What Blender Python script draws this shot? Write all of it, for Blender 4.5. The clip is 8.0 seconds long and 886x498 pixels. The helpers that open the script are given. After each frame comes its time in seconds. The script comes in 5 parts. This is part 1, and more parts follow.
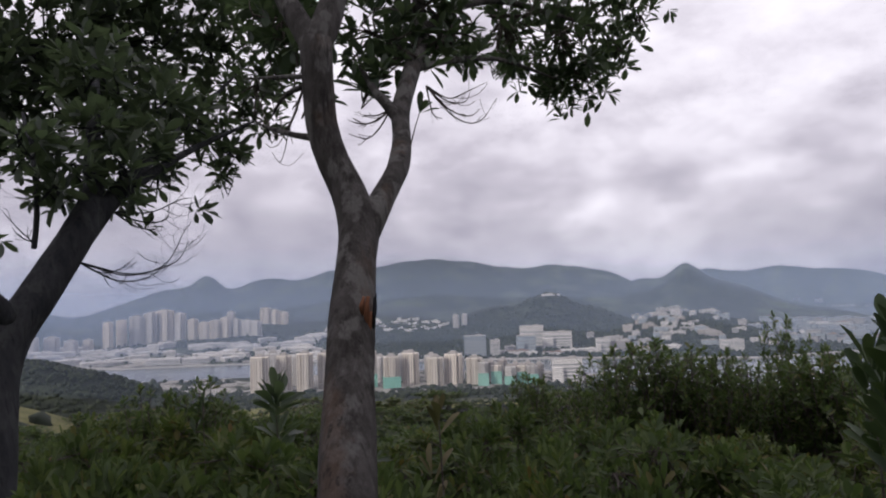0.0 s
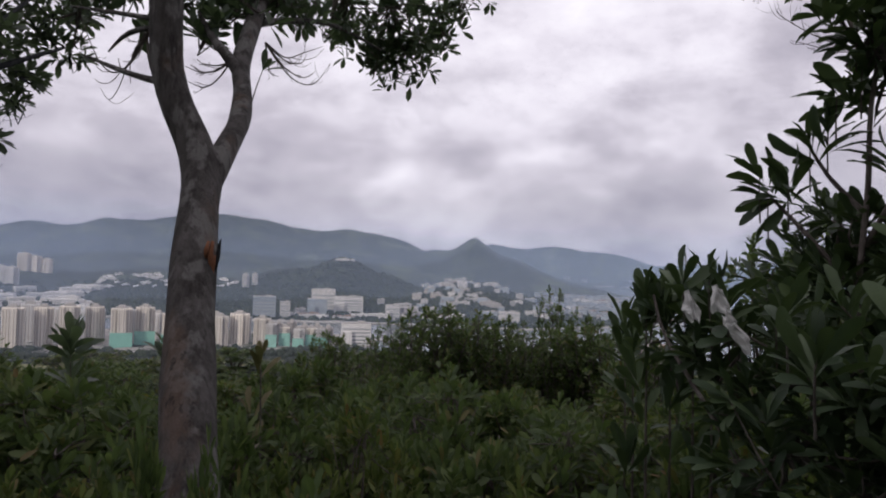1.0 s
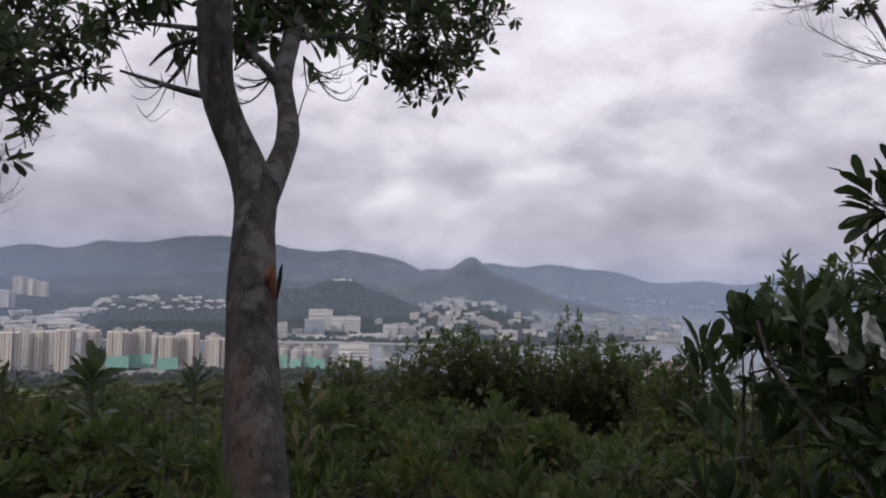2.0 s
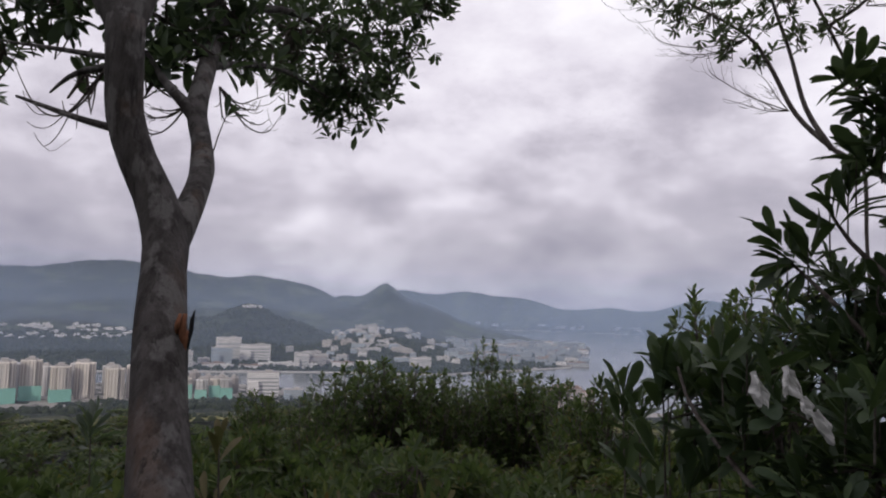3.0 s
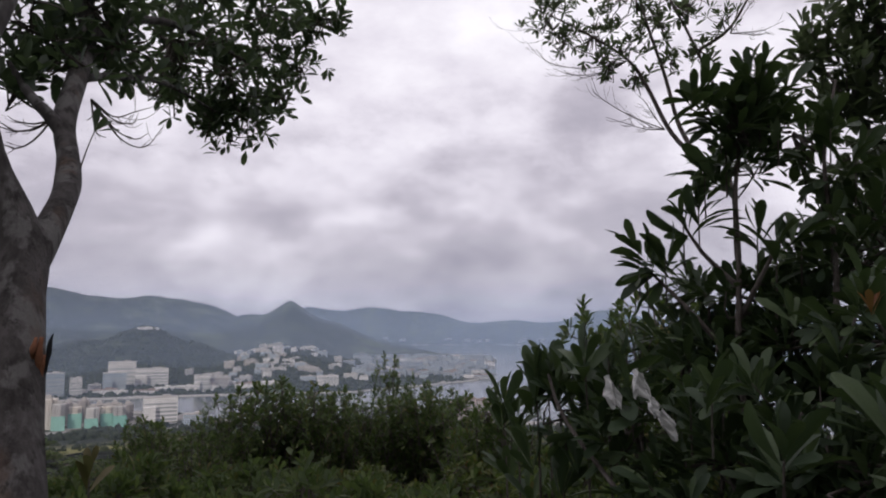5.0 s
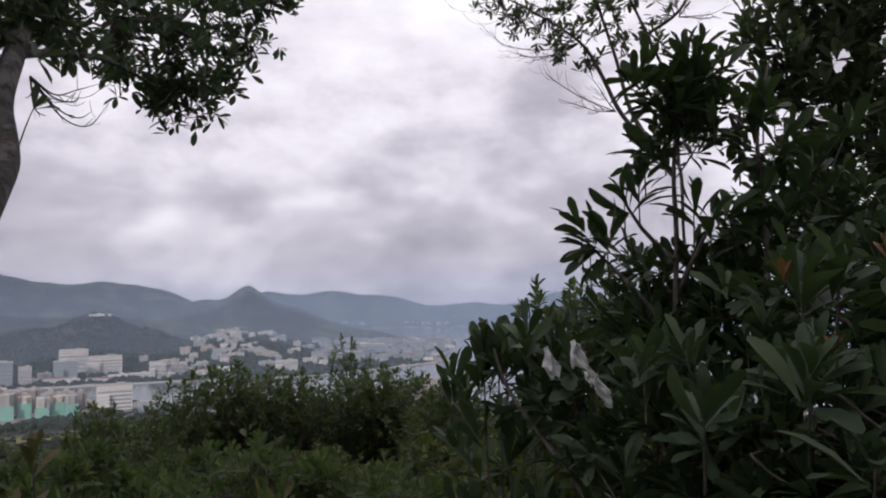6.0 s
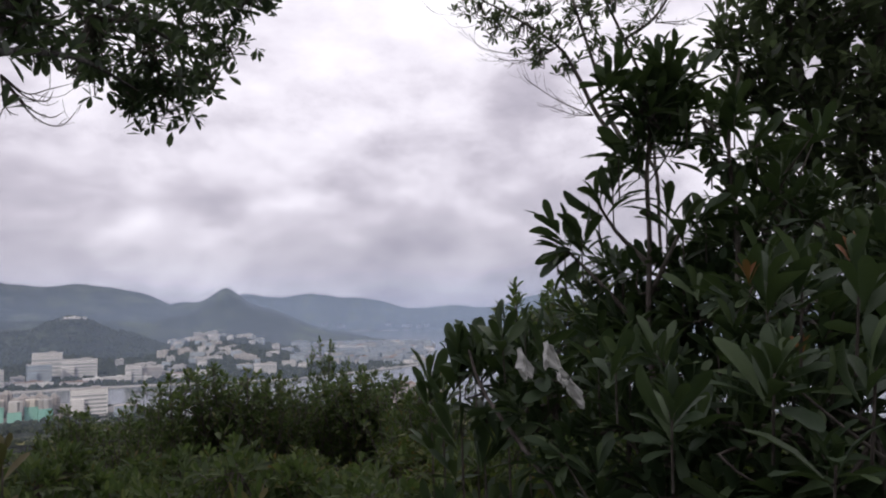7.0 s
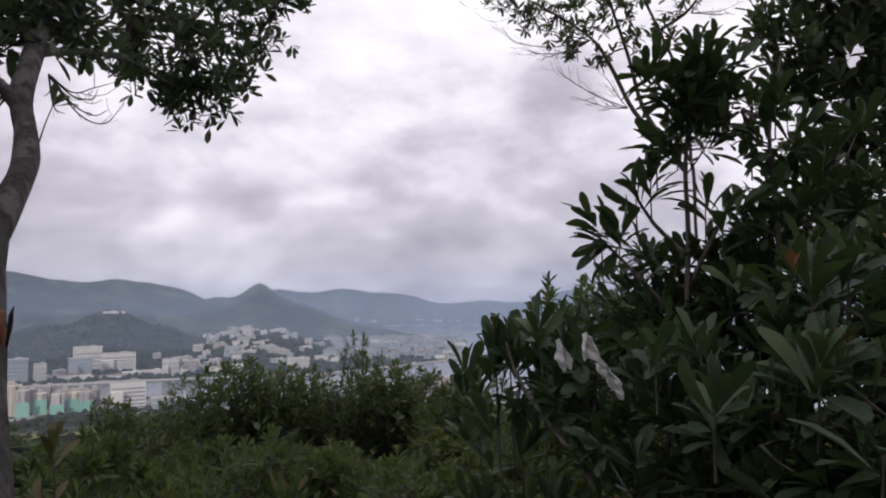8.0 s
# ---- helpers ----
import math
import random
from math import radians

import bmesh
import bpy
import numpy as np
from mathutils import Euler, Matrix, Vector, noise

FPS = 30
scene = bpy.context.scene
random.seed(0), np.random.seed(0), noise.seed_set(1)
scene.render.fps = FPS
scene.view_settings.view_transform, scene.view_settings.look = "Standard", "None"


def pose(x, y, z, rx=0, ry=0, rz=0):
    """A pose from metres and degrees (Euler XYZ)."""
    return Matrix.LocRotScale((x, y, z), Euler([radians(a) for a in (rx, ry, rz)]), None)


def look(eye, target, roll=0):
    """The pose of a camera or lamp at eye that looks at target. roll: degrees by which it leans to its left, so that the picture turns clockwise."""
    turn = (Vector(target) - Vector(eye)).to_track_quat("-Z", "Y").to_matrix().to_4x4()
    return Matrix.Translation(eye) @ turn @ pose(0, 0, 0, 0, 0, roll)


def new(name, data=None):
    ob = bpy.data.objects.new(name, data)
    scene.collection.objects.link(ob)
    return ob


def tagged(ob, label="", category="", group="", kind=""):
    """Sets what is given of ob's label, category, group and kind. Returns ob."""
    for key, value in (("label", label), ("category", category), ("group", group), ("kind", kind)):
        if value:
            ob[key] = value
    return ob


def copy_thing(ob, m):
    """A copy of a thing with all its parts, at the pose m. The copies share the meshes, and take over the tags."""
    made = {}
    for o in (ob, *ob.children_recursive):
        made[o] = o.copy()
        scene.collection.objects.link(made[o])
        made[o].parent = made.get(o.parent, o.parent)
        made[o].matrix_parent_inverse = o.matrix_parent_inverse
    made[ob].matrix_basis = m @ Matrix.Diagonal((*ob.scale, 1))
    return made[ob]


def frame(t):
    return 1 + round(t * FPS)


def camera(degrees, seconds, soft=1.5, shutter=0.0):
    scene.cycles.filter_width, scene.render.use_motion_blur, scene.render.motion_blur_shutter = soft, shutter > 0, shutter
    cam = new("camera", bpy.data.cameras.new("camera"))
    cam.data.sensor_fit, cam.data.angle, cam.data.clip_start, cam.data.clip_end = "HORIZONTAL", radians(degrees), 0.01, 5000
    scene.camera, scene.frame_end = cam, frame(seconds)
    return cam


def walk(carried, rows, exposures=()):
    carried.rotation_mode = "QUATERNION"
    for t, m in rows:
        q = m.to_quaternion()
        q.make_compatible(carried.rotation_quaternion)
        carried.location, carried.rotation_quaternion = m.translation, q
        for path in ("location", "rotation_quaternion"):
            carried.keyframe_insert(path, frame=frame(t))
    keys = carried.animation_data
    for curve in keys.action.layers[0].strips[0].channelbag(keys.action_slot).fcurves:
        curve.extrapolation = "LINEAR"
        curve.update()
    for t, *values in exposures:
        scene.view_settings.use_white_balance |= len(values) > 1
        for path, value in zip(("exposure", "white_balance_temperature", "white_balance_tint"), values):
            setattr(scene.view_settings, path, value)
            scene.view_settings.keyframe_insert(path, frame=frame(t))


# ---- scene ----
cam = camera(64.65, 8.0, 2.0)
# seconds, place, yaw, pitch, roll
PATH = [
    (0.0, 0.238, 0.134, 0.034, 16.07, 3.22, 1.85),
    (0.5, 0.182, -0.037, 0.016, 8.53, 3.63, -1.11),
    (1.0, 0.150, -0.130, 0.007, -0.54, 0.37, -2.19),
    (1.5, 0.000, 0.000, 0.000, -0.00, 1.40, -2.20),
    (2.8, -0.120, 0.079, 0.060, -4.85, 3.23, -0.16),
    (3.0, -0.121, 0.098, 0.070, -7.79, 4.32, -1.68),
    (3.5, -0.096, 0.085, 0.098, -7.16, 4.53, -0.39),
    (4.0, -0.071, 0.057, 0.092, -11.35, 5.54, -0.16),
    (4.5, -0.055, 0.069, 0.078, -14.02, 5.98, -0.49),
    (6.0, -0.011, 0.021, 0.050, -18.63, 4.26, 0.50),
    (6.5, -0.004, 0.029, 0.038, -20.59, 3.97, -0.01),
    (7.0, 0.001, 0.012, 0.047, -20.26, 4.47, 0.48),
    (7.5, -0.010, 0.001, 0.042, -19.07, 3.80, 0.54),
    (8.0, -0.022, 0.003, 0.038, -17.72, 4.10, 0.42),
]
walk(cam, [(t, pose(x, y, z, 90 + p, r, w)) for t, x, y, z, w, p, r in PATH],
     exposures=((0, 0.24), (1, 0.17), (3, 0.08), (4.5, 0.09), (6, 0.16), (7, 0.25), (8, 0.25)))

# ---- world and light ----
world = bpy.data.worlds.new("overcast_sky")
scene.world = world
world.use_nodes = True
wt = world.node_tree
wt.nodes.clear()


def wnode(kind, **inputs):
    n = wt.nodes.new(kind)
    for k, v in inputs.items():
        n.inputs[k].default_value = v
    return n


def wmath(op, a, b=None):
    n = wt.nodes.new("ShaderNodeMath")
    n.operation = op
    for i, v in enumerate((a, b)):
        if v is None:
            continue
        if isinstance(v, (int, float)):
            n.inputs[i].default_value = v
        else:
            wt.links.new(v, n.inputs[i])
    return n.outputs[0]


SUN_AZ, SUN_EL = 207.0, 22.0
sky = wt.nodes.new("ShaderNodeTexSky")
sky.sky_type = "NISHITA"
sky.sun_disc = False
sky.sun_elevation, sky.sun_rotation = radians(SUN_EL), radians(SUN_AZ)
coord = wt.nodes.new("ShaderNodeTexCoord")
sep = wt.nodes.new("ShaderNodeSeparateXYZ")
wt.links.new(coord.outputs["Generated"], sep.inputs[0])
# the cloud deck is flat: its pattern closes up towards the horizon
lift = wmath("ADD", wmath("MAXIMUM", sep.outputs[2], 0.0), 0.45)
cx, cy = wmath("DIVIDE", sep.outputs[0], lift), wmath("DIVIDE", sep.outputs[1], lift)
deck = wt.nodes.new("ShaderNodeCombineXYZ")
wt.links.new(cx, deck.inputs[0])
wt.links.new(cy, deck.inputs[1])
deck.inputs[2].default_value = 3.7
big = wnode("ShaderNodeTexNoise", Scale=1.7, Detail=8.0, Roughness=0.5, Distortion=0.35)
small = wnode("ShaderNodeTexNoise", Scale=4.6, Detail=7.0, Roughness=0.55, Distortion=0.2)
puff = wnode("ShaderNodeTexNoise", Scale=6.0, Detail=6.0, Roughness=0.55, Distortion=0.0)
wt.links.new(deck.outputs[0], big.inputs["Vector"])
wt.links.new(deck.outputs[0], small.inputs["Vector"])
tall = wt.nodes.new("ShaderNodeMapping")
tall.inputs["Scale"].default_value = (1.0, 1.0, 1.9)
wt.links.new(coord.outputs["Generated"], tall.inputs[0])
wt.links.new(tall.outputs[0], puff.inputs["Vector"])
mixed = wmath("ADD", wmath("ADD", wmath("MULTIPLY", big.outputs[0], 0.42), wmath("MULTIPLY", small.outputs[0], 0.22)), wmath("MULTIPLY", puff.outputs[0], 0.46))


def sky_lobe(az, el, power):
    """How near a direction of the sky lies to the given one."""
    n = wt.nodes.new("ShaderNodeVectorMath")
    n.operation = "DOT_PRODUCT"
    wt.links.new(coord.outputs["Generated"], n.inputs[0])
    n.inputs[1].default_value = Vector((math.sin(radians(az)) * math.cos(radians(el)), math.cos(radians(az)) * math.cos(radians(el)), math.sin(radians(el))))
    return wmath("POWER", wmath("MAXIMUM", n.outputs["Value"], 0.0), power)


# one brighter lobe over the bay, two darker ones, placed to fit the camera's view
glow = wmath("SUBTRACT", sky_lobe(10, 24, 7.0), wmath("ADD", wmath("MULTIPLY", sky_lobe(30, 12, 55.0), 1.1), wmath("MULTIPLY", sky_lobe(-14, 4, 60.0), 0.8)))
height = wmath("MINIMUM", wmath("MULTIPLY", wmath("MAXIMUM", sep.outputs[2], 0.0), 2.6), 1.0)
level = wmath("ADD", wmath("ADD", wmath("SUBTRACT", mixed, 0.125), wmath("MULTIPLY", glow, 0.09)), wmath("MULTIPLY", height, 0.17))
ramp = wt.nodes.new("ShaderNodeValToRGB")
wt.links.new(level, ramp.inputs[0])
ramp.color_ramp.elements[0].position, ramp.color_ramp.elements[0].color = 0.37, (0.337, 0.31, 0.38, 1)
ramp.color_ramp.elements[1].position, ramp.color_ramp.elements[1].color = 0.72, (0.99, 0.955, 1.02, 1)
mid = ramp.color_ramp.elements.new(0.50)
mid.color = (0.53, 0.49, 0.567, 1)
mid2 = ramp.color_ramp.elements.new(0.60)
mid2.color = (0.79, 0.745, 0.83, 1)
clear = wnode("ShaderNodeBackground", Strength=0.10)
cloud = wnode("ShaderNodeBackground", Strength=1.0)
wt.links.new(sky.outputs[0], clear.inputs[0])
wt.links.new(ramp.outputs[0], cloud.inputs[0])
both = wnode("ShaderNodeMixShader", Fac=0.96)
wt.links.new(clear.outputs[0], both.inputs[1])
wt.links.new(cloud.outputs[0], both.inputs[2])
wout = wt.nodes.new("ShaderNodeOutputWorld")
wt.links.new(both.outputs[0], wout.inputs[0])

sun = new("sun", bpy.data.lights.new("sun", "SUN"))
sun.data.energy, sun.data.angle, sun.data.color = 1.75, radians(6), (1.0, 0.93, 0.84)
sun_from = Vector((math.sin(radians(SUN_AZ)) * math.cos(radians(SUN_EL)), math.cos(radians(SUN_AZ)) * math.cos(radians(SUN_EL)), math.sin(radians(SUN_EL))))
sun.matrix_world = look(tuple(sun_from * 90), (0, 0, 0))

# ---- materials ----


def material(name, rough=0.7, metal=0.0):
    m = bpy.data.materials.new(name)
    m.use_nodes = True
    bsdf = m.node_tree.nodes["Principled BSDF"]
    bsdf.inputs["Roughness"].default_value = rough
    bsdf.inputs["Metallic"].default_value = metal
    bsdf.inputs["Specular IOR Level"].default_value = 0.3
    return m, m.node_tree, bsdf


def ramp_node(nt, source, stops):
    r = nt.nodes.new("ShaderNodeValToRGB")
    e = r.color_ramp.elements
    e[0].position, e[0].color = stops[0][0], (*stops[0][1], 1)
    e[1].position, e[1].color = stops[-1][0], (*stops[-1][1], 1)
    for p, c in stops[1:-1]:
        e.new(p).color = (*c, 1)
    nt.links.new(source, r.inputs[0])
    return r.outputs[0]


def noise_node(nt, scale, detail=5.0, rough=0.55, coords="Object", stretch=None):
    n = nt.nodes.new("ShaderNodeTexNoise")
    n.inputs["Scale"].default_value, n.inputs["Detail"].default_value, n.inputs["Roughness"].default_value = scale, detail, rough
    if coords == "Position":
        src = nt.nodes.new("ShaderNodeNewGeometry").outputs["Position"]
    else:
        src = nt.nodes.new("ShaderNodeTexCoord").outputs[coords]
    if stretch:
        mp = nt.nodes.new("ShaderNodeMapping")
        mp.inputs["Scale"].default_value = stretch
        nt.links.new(src, mp.inputs[0])
        src = mp.outputs[0]
    nt.links.new(src, n.inputs["Vector"])
    return n.outputs[0]


def bump(nt, bsdf, source, strength, distance):
    b = nt.nodes.new("ShaderNodeBump")
    b.inputs["Strength"].default_value, b.inputs["Distance"].default_value = strength, distance
    nt.links.new(source, b.inputs["Height"])
    nt.links.new(b.outputs[0], bsdf.inputs["Normal"])


def mix_rgb(nt, fac, a, b, mode="MIX"):
    n = nt.nodes.new("ShaderNodeMix")
    n.data_type, n.blend_type = "RGBA", mode
    for i, v in ((0, fac), (6, a), (7, b)):
        if isinstance(v, (int, float)):
            n.inputs[i].default_value = v
        elif isinstance(v, tuple):
            n.inputs[i].default_value = (*v, 1)
        else:
            nt.links.new(v, n.inputs[i])
    return n.outputs[2]


def math_node(nt, op, a, b=0.0, clamp=False):
    n = nt.nodes.new("ShaderNodeMath")
    n.operation, n.use_clamp = op, clamp
    for i, v in ((0, a), (1, b)):
        if isinstance(v, (int, float)):
            n.inputs[i].default_value = v
        else:
            nt.links.new(v, n.inputs[i])
    return n.outputs[0]


def leaf_material(name, dark, mid, light, rough=0.42, through_light=0.22, spot=None, gloss=0.5):
    m, nt, bsdf = material(name, rough)
    bsdf.inputs["Specular IOR Level"].default_value = gloss
    rnd = nt.nodes.new("ShaderNodeNewGeometry").outputs["Random Per Island"]
    info = nt.nodes.new("ShaderNodeObjectInfo").outputs["Random"]
    r = math_node(nt, "FRACT", math_node(nt, "ADD", rnd, info))
    stops = [(0.0, dark), (0.55, mid), (0.93, light)]
    if spot:
        stops.append((0.985, spot))
    col = ramp_node(nt, r, stops)
    vein = noise_node(nt, 38.0, 3.0)
    col = mix_rgb(nt, math_node(nt, "MULTIPLY", vein, 0.5), col, tuple(c * 0.55 for c in dark))
    nt.links.new(col, bsdf.inputs["Base Color"])
    bump(nt, bsdf, vein, 0.25, 0.004)
    tr = nt.nodes.new("ShaderNodeBsdfTranslucent")
    nt.links.new(mix_rgb(nt, 0.5, col, (0.10, 0.16, 0.03)), tr.inputs[0])
    ms = nt.nodes.new("ShaderNodeMixShader")
    ms.inputs[0].default_value = through_light
    nt.links.new(bsdf.outputs[0], ms.inputs[1])
    nt.links.new(tr.outputs[0], ms.inputs[2])
    nt.links.new(ms.outputs[0], nt.nodes["Material Output"].inputs[0])
    return m


def bark_material(name, dark, light, lichen, scar=None):
    """Smooth grey bark that flakes: plates, pale lichen, dark cracks, in some places raw brown."""
    m, nt, bsdf = material(name, 0.9)
    streak = noise_node(nt, 16.0, 8.0, 0.68, "Position", (1.0, 1.0, 0.35))
    blotch = noise_node(nt, 13.0, 5.0, 0.55, "Position", (1.0, 1.0, 0.55))
    fine = noise_node(nt, 110.0, 6.0, 0.65, "Position", (1.0, 1.0, 0.4))
    crack = noise_node(nt, 34.0, 6.0, 0.7, "Position", (1.0, 1.0, 0.16))
    col = ramp_node(nt, streak, [(0.36, dark), (0.50, tuple((a + b) / 2 for a, b in zip(dark, light))), (0.62, light)])
    col = mix_rgb(nt, ramp_node(nt, blotch, [(0.53, (0, 0, 0)), (0.60, (0.7, 0.7, 0.7))]), col, lichen)
    if scar:
        col = mix_rgb(nt, ramp_node(nt, noise_node(nt, 6.0, 5.0, 0.6, "Position", (1.0, 1.0, 0.4)), [(0.56, (0, 0, 0)), (0.66, (0.55, 0.55, 0.55))]), col, scar)
    col = mix_rgb(nt, ramp_node(nt, crack, [(0.34, (0.85, 0.85, 0.85)), (0.46, (0, 0, 0))]), col, tuple(c * 0.45 for c in dark))
    col = mix_rgb(nt, math_node(nt, "MULTIPLY", fine, 0.5), col, tuple(c * 0.5 for c in dark))
    nt.links.new(col, bsdf.inputs["Base Color"])
    bump(nt, bsdf, math_node(nt, "ADD", math_node(nt, "ADD", streak, crack), math_node(nt, "MULTIPLY", fine, 0.6)), 0.9, 0.010)
    return m


def wall_material(name, colour, storey=3.0, glass=(0.10, 0.12, 0.14), share=0.42):
    """Painted concrete with storeys of windows in rows."""
    m, nt, bsdf = material(name, 0.75)
    tc = nt.nodes.new("ShaderNodeTexCoord").outputs["Object"]
    s = nt.nodes.new("ShaderNodeSeparateXYZ")
    nt.links.new(tc, s.inputs[0])
    row = math_node(nt, "FRACT", math_node(nt, "DIVIDE", s.outputs[2], storey))
    col_ = math_node(nt, "FRACT", math_node(nt, "DIVIDE", math_node(nt, "ADD", s.outputs[0], math_node(nt, "MULTIPLY", s.outputs[1], 1.01)), 3.4))
    win = math_node(nt, "MULTIPLY", math_node(nt, "LESS_THAN", row, share), math_node(nt, "LESS_THAN", col_, 0.62))
    nrm = nt.nodes.new("ShaderNodeSeparateXYZ")
    nt.links.new(nt.nodes.new("ShaderNodeNewGeometry").outputs["Normal"], nrm.inputs[0])
    win = math_node(nt, "MULTIPLY", win, math_node(nt, "LESS_THAN", nrm.outputs[2], 0.5))
    wear = noise_node(nt, 0.09, 5.0, 0.6, "Object", (1, 1, 0.35))
    base = mix_rgb(nt, math_node(nt, "MULTIPLY", wear, 0.55), colour, tuple(c * 0.66 for c in colour))
    tint = nt.nodes.new("ShaderNodeObjectInfo").outputs["Random"]
    base = mix_rgb(nt, math_node(nt, "MULTIPLY", tint, 0.75), base, tuple(c * 0.55 for c in colour))
    nt.links.new(mix_rgb(nt, win, base, glass), bsdf.inputs["Base Color"])
    nt.links.new(math_node(nt, "SUBTRACT", 0.75, math_node(nt, "MULTIPLY", win, 0.5)), bsdf.inputs["Roughness"])
    return m


def plain_material(name, colour, rough=0.8, scale=3.0, depth=0.3):
    m, nt, bsdf = material(name, rough)
    n = noise_node(nt, scale, 6.0, 0.6)
    nt.links.new(mix_rgb(nt, n, colour, tuple(c * (1 - depth) for c in colour)), bsdf.inputs["Base Color"])
    bump(nt, bsdf, n, 0.2, 0.02)
    return m


LEAF_TREE = leaf_material("tree_leaf", (0.066, 0.090, 0.072), (0.100, 0.134, 0.094), (0.14, 0.18, 0.115), 0.42, 0.46)
LEAF_DARK = leaf_material("dark_tree_leaf", (0.085, 0.105, 0.090), (0.115, 0.142, 0.110), (0.15, 0.18, 0.13), 0.42, 0.5)
LEAF_BIG = leaf_material("big_shrub_leaf", (0.036, 0.060, 0.031), (0.060, 0.094, 0.046), (0.105, 0.15, 0.066), 0.52, 0.24, None, 0.34)
LEAF_HEDGE = leaf_material("hedge_leaf", (0.050, 0.078, 0.030), (0.098, 0.145, 0.050), (0.18, 0.225, 0.075), 0.6, 0.48, (0.20, 0.15, 0.06))
LEAF_OLIVE = leaf_material("olive_hedge_leaf", (0.058, 0.082, 0.022), (0.114, 0.150, 0.038), (0.20, 0.225, 0.062), 0.6, 0.46, (0.24, 0.13, 0.05))
LEAF_YOUNG = leaf_material("young_red_leaf", (0.20, 0.075, 0.030), (0.28, 0.11, 0.040), (0.34, 0.15, 0.06), 0.45, 0.25)
LEAF_PALE = leaf_material("pale_dry_leaf", (0.12, 0.10, 0.045), (0.16, 0.13, 0.06), (0.20, 0.17, 0.09), 0.6, 0.25)
LEAF_SMALL = leaf_material("small_tree_leaf", (0.090, 0.110, 0.080), (0.135, 0.160, 0.110), (0.18, 0.21, 0.14), 0.5, 0.55)
BARK = bark_material("grey_brown_bark", (0.038, 0.034, 0.031), (0.122, 0.113, 0.108), (0.21, 0.205, 0.195), (0.135, 0.085, 0.058))
BARK_DARK = bark_material("dark_bark", (0.020, 0.022, 0.026), (0.048, 0.050, 0.054), (0.065, 0.068, 0.068))
TWIG = bark_material("twig_bark", (0.085, 0.070, 0.062), (0.18, 0.155, 0.14), (0.22, 0.20, 0.18))
RAW_WOOD = plain_material("raw_orange_wood", (0.30, 0.13, 0.07), 0.9, 60.0, 0.7)
BAG = plain_material("white_plastic_film", (0.68, 0.68, 0.66), 0.35, 14.0, 0.18)

# ---- mesh helpers ----


def mesh_object(name, verts, faces, mat, parent=None, label="", smooth=True):
    me = bpy.data.meshes.new(name)
    me.from_pydata([tuple(v) for v in verts], [], [tuple(f) for f in faces])
    me.materials.append(mat)
    if smooth:
        me.shade_smooth()
    ob = new(name, me)
    if parent:
        ob.parent = parent
    if label:
        ob["label"] = label
    return ob


def array_object(name, verts, tris, mat, parent=None, label="", smooth=False):
    """One mesh from arrays of corners and triangles."""
    me = bpy.data.meshes.new(name)
    me.vertices.add(len(verts))
    me.vertices.foreach_set("co", np.asarray(verts, dtype=np.float32).ravel())
    me.loops.add(len(tris) * 3)
    me.loops.foreach_set("vertex_index", np.asarray(tris, dtype=np.int32).ravel())
    me.polygons.add(len(tris))
    me.polygons.foreach_set("loop_start", np.arange(len(tris), dtype=np.int32) * 3)
    me.update(calc_edges=True)
    me.materials.append(mat)
    if smooth:
        me.shade_smooth()
    ob = new(name, me)
    if parent:
        ob.parent = parent
    if label:
        ob["label"] = label
    return ob


def thing(name, at, label, category, group="", kind=""):
    ob = new(name)
    ob.location = at
    return tagged(ob, label, category, group, kind)


def glide(points, radii, step=0.06):
    """A Catmull-Rom line through the points, with its radii."""
    p = np.array(points, dtype=float)
    r = np.array(radii, dtype=float)
    p = np.vstack([2 * p[0] - p[1], p, 2 * p[-1] - p[-2]])
    out, rad = [], []
    for i in range(1, len(p) - 2):
        n = max(2, int(np.linalg.norm(p[i + 1] - p[i]) / step))
        for k in range(n):
            u = k / n
            a, b, c, d = p[i - 1:i + 3]
            out.append(0.5 * (2 * b + (c - a) * u + (2 * a - 5 * b + 4 * c - d) * u * u + (3 * b - a - 3 * c + d) * u ** 3))
            rad.append(r[i - 1] * (1 - u) + r[i] * u)
    out.append(p[-2])
    rad.append(r[-1])
    return np.array(out), np.array(rad)


class Tubes:
    """Gathers tapered limbs into one mesh."""

    def __init__(self):
        self.v, self.f = [], []

    def add(self, pts, rad, sides=7, rough=0.0, rng=None):
        base = len(self.v)
        n = len(pts)
        side = np.array((0.37, 0.61, 0.7))
        for i in range(n):
            d = pts[min(i + 1, n - 1)] - pts[max(i - 1, 0)]
            d = d / (np.linalg.norm(d) + 1e-9)
            a = side - d * side.dot(d)
            a = a / (np.linalg.norm(a) + 1e-9)
            side = a
            b = np.cross(d, a)
            for k in range(sides):
                w = 2 * math.pi * k / sides
                q = rad[i]
                if rough:
                    s = noise.noise(Vector((math.cos(w) * 1.6, math.sin(w) * 1.6, i * 0.21)))
                    q *= 1 + rough * s
                self.v.append(pts[i] + (a * math.cos(w) + b * math.sin(w)) * q)
        for i in range(n - 1):
            for k in range(sides):
                k2 = (k + 1) % sides
                self.f.append((base + i * sides + k, base + i * sides + k2, base + (i + 1) * sides + k2, base + (i + 1) * sides + k))
        self.v.append(pts[-1])
        tip = len(self.v) - 1
        for k in range(sides):
            self.f.append((base + (n - 1) * sides + k, base + (n - 1) * sides + (k + 1) % sides, tip))

    def build(self, name, mat, parent, label="", origin=(0, 0, 0)):
        return mesh_object(name, np.array(self.v) - np.array(origin), self.f, mat, parent, label)


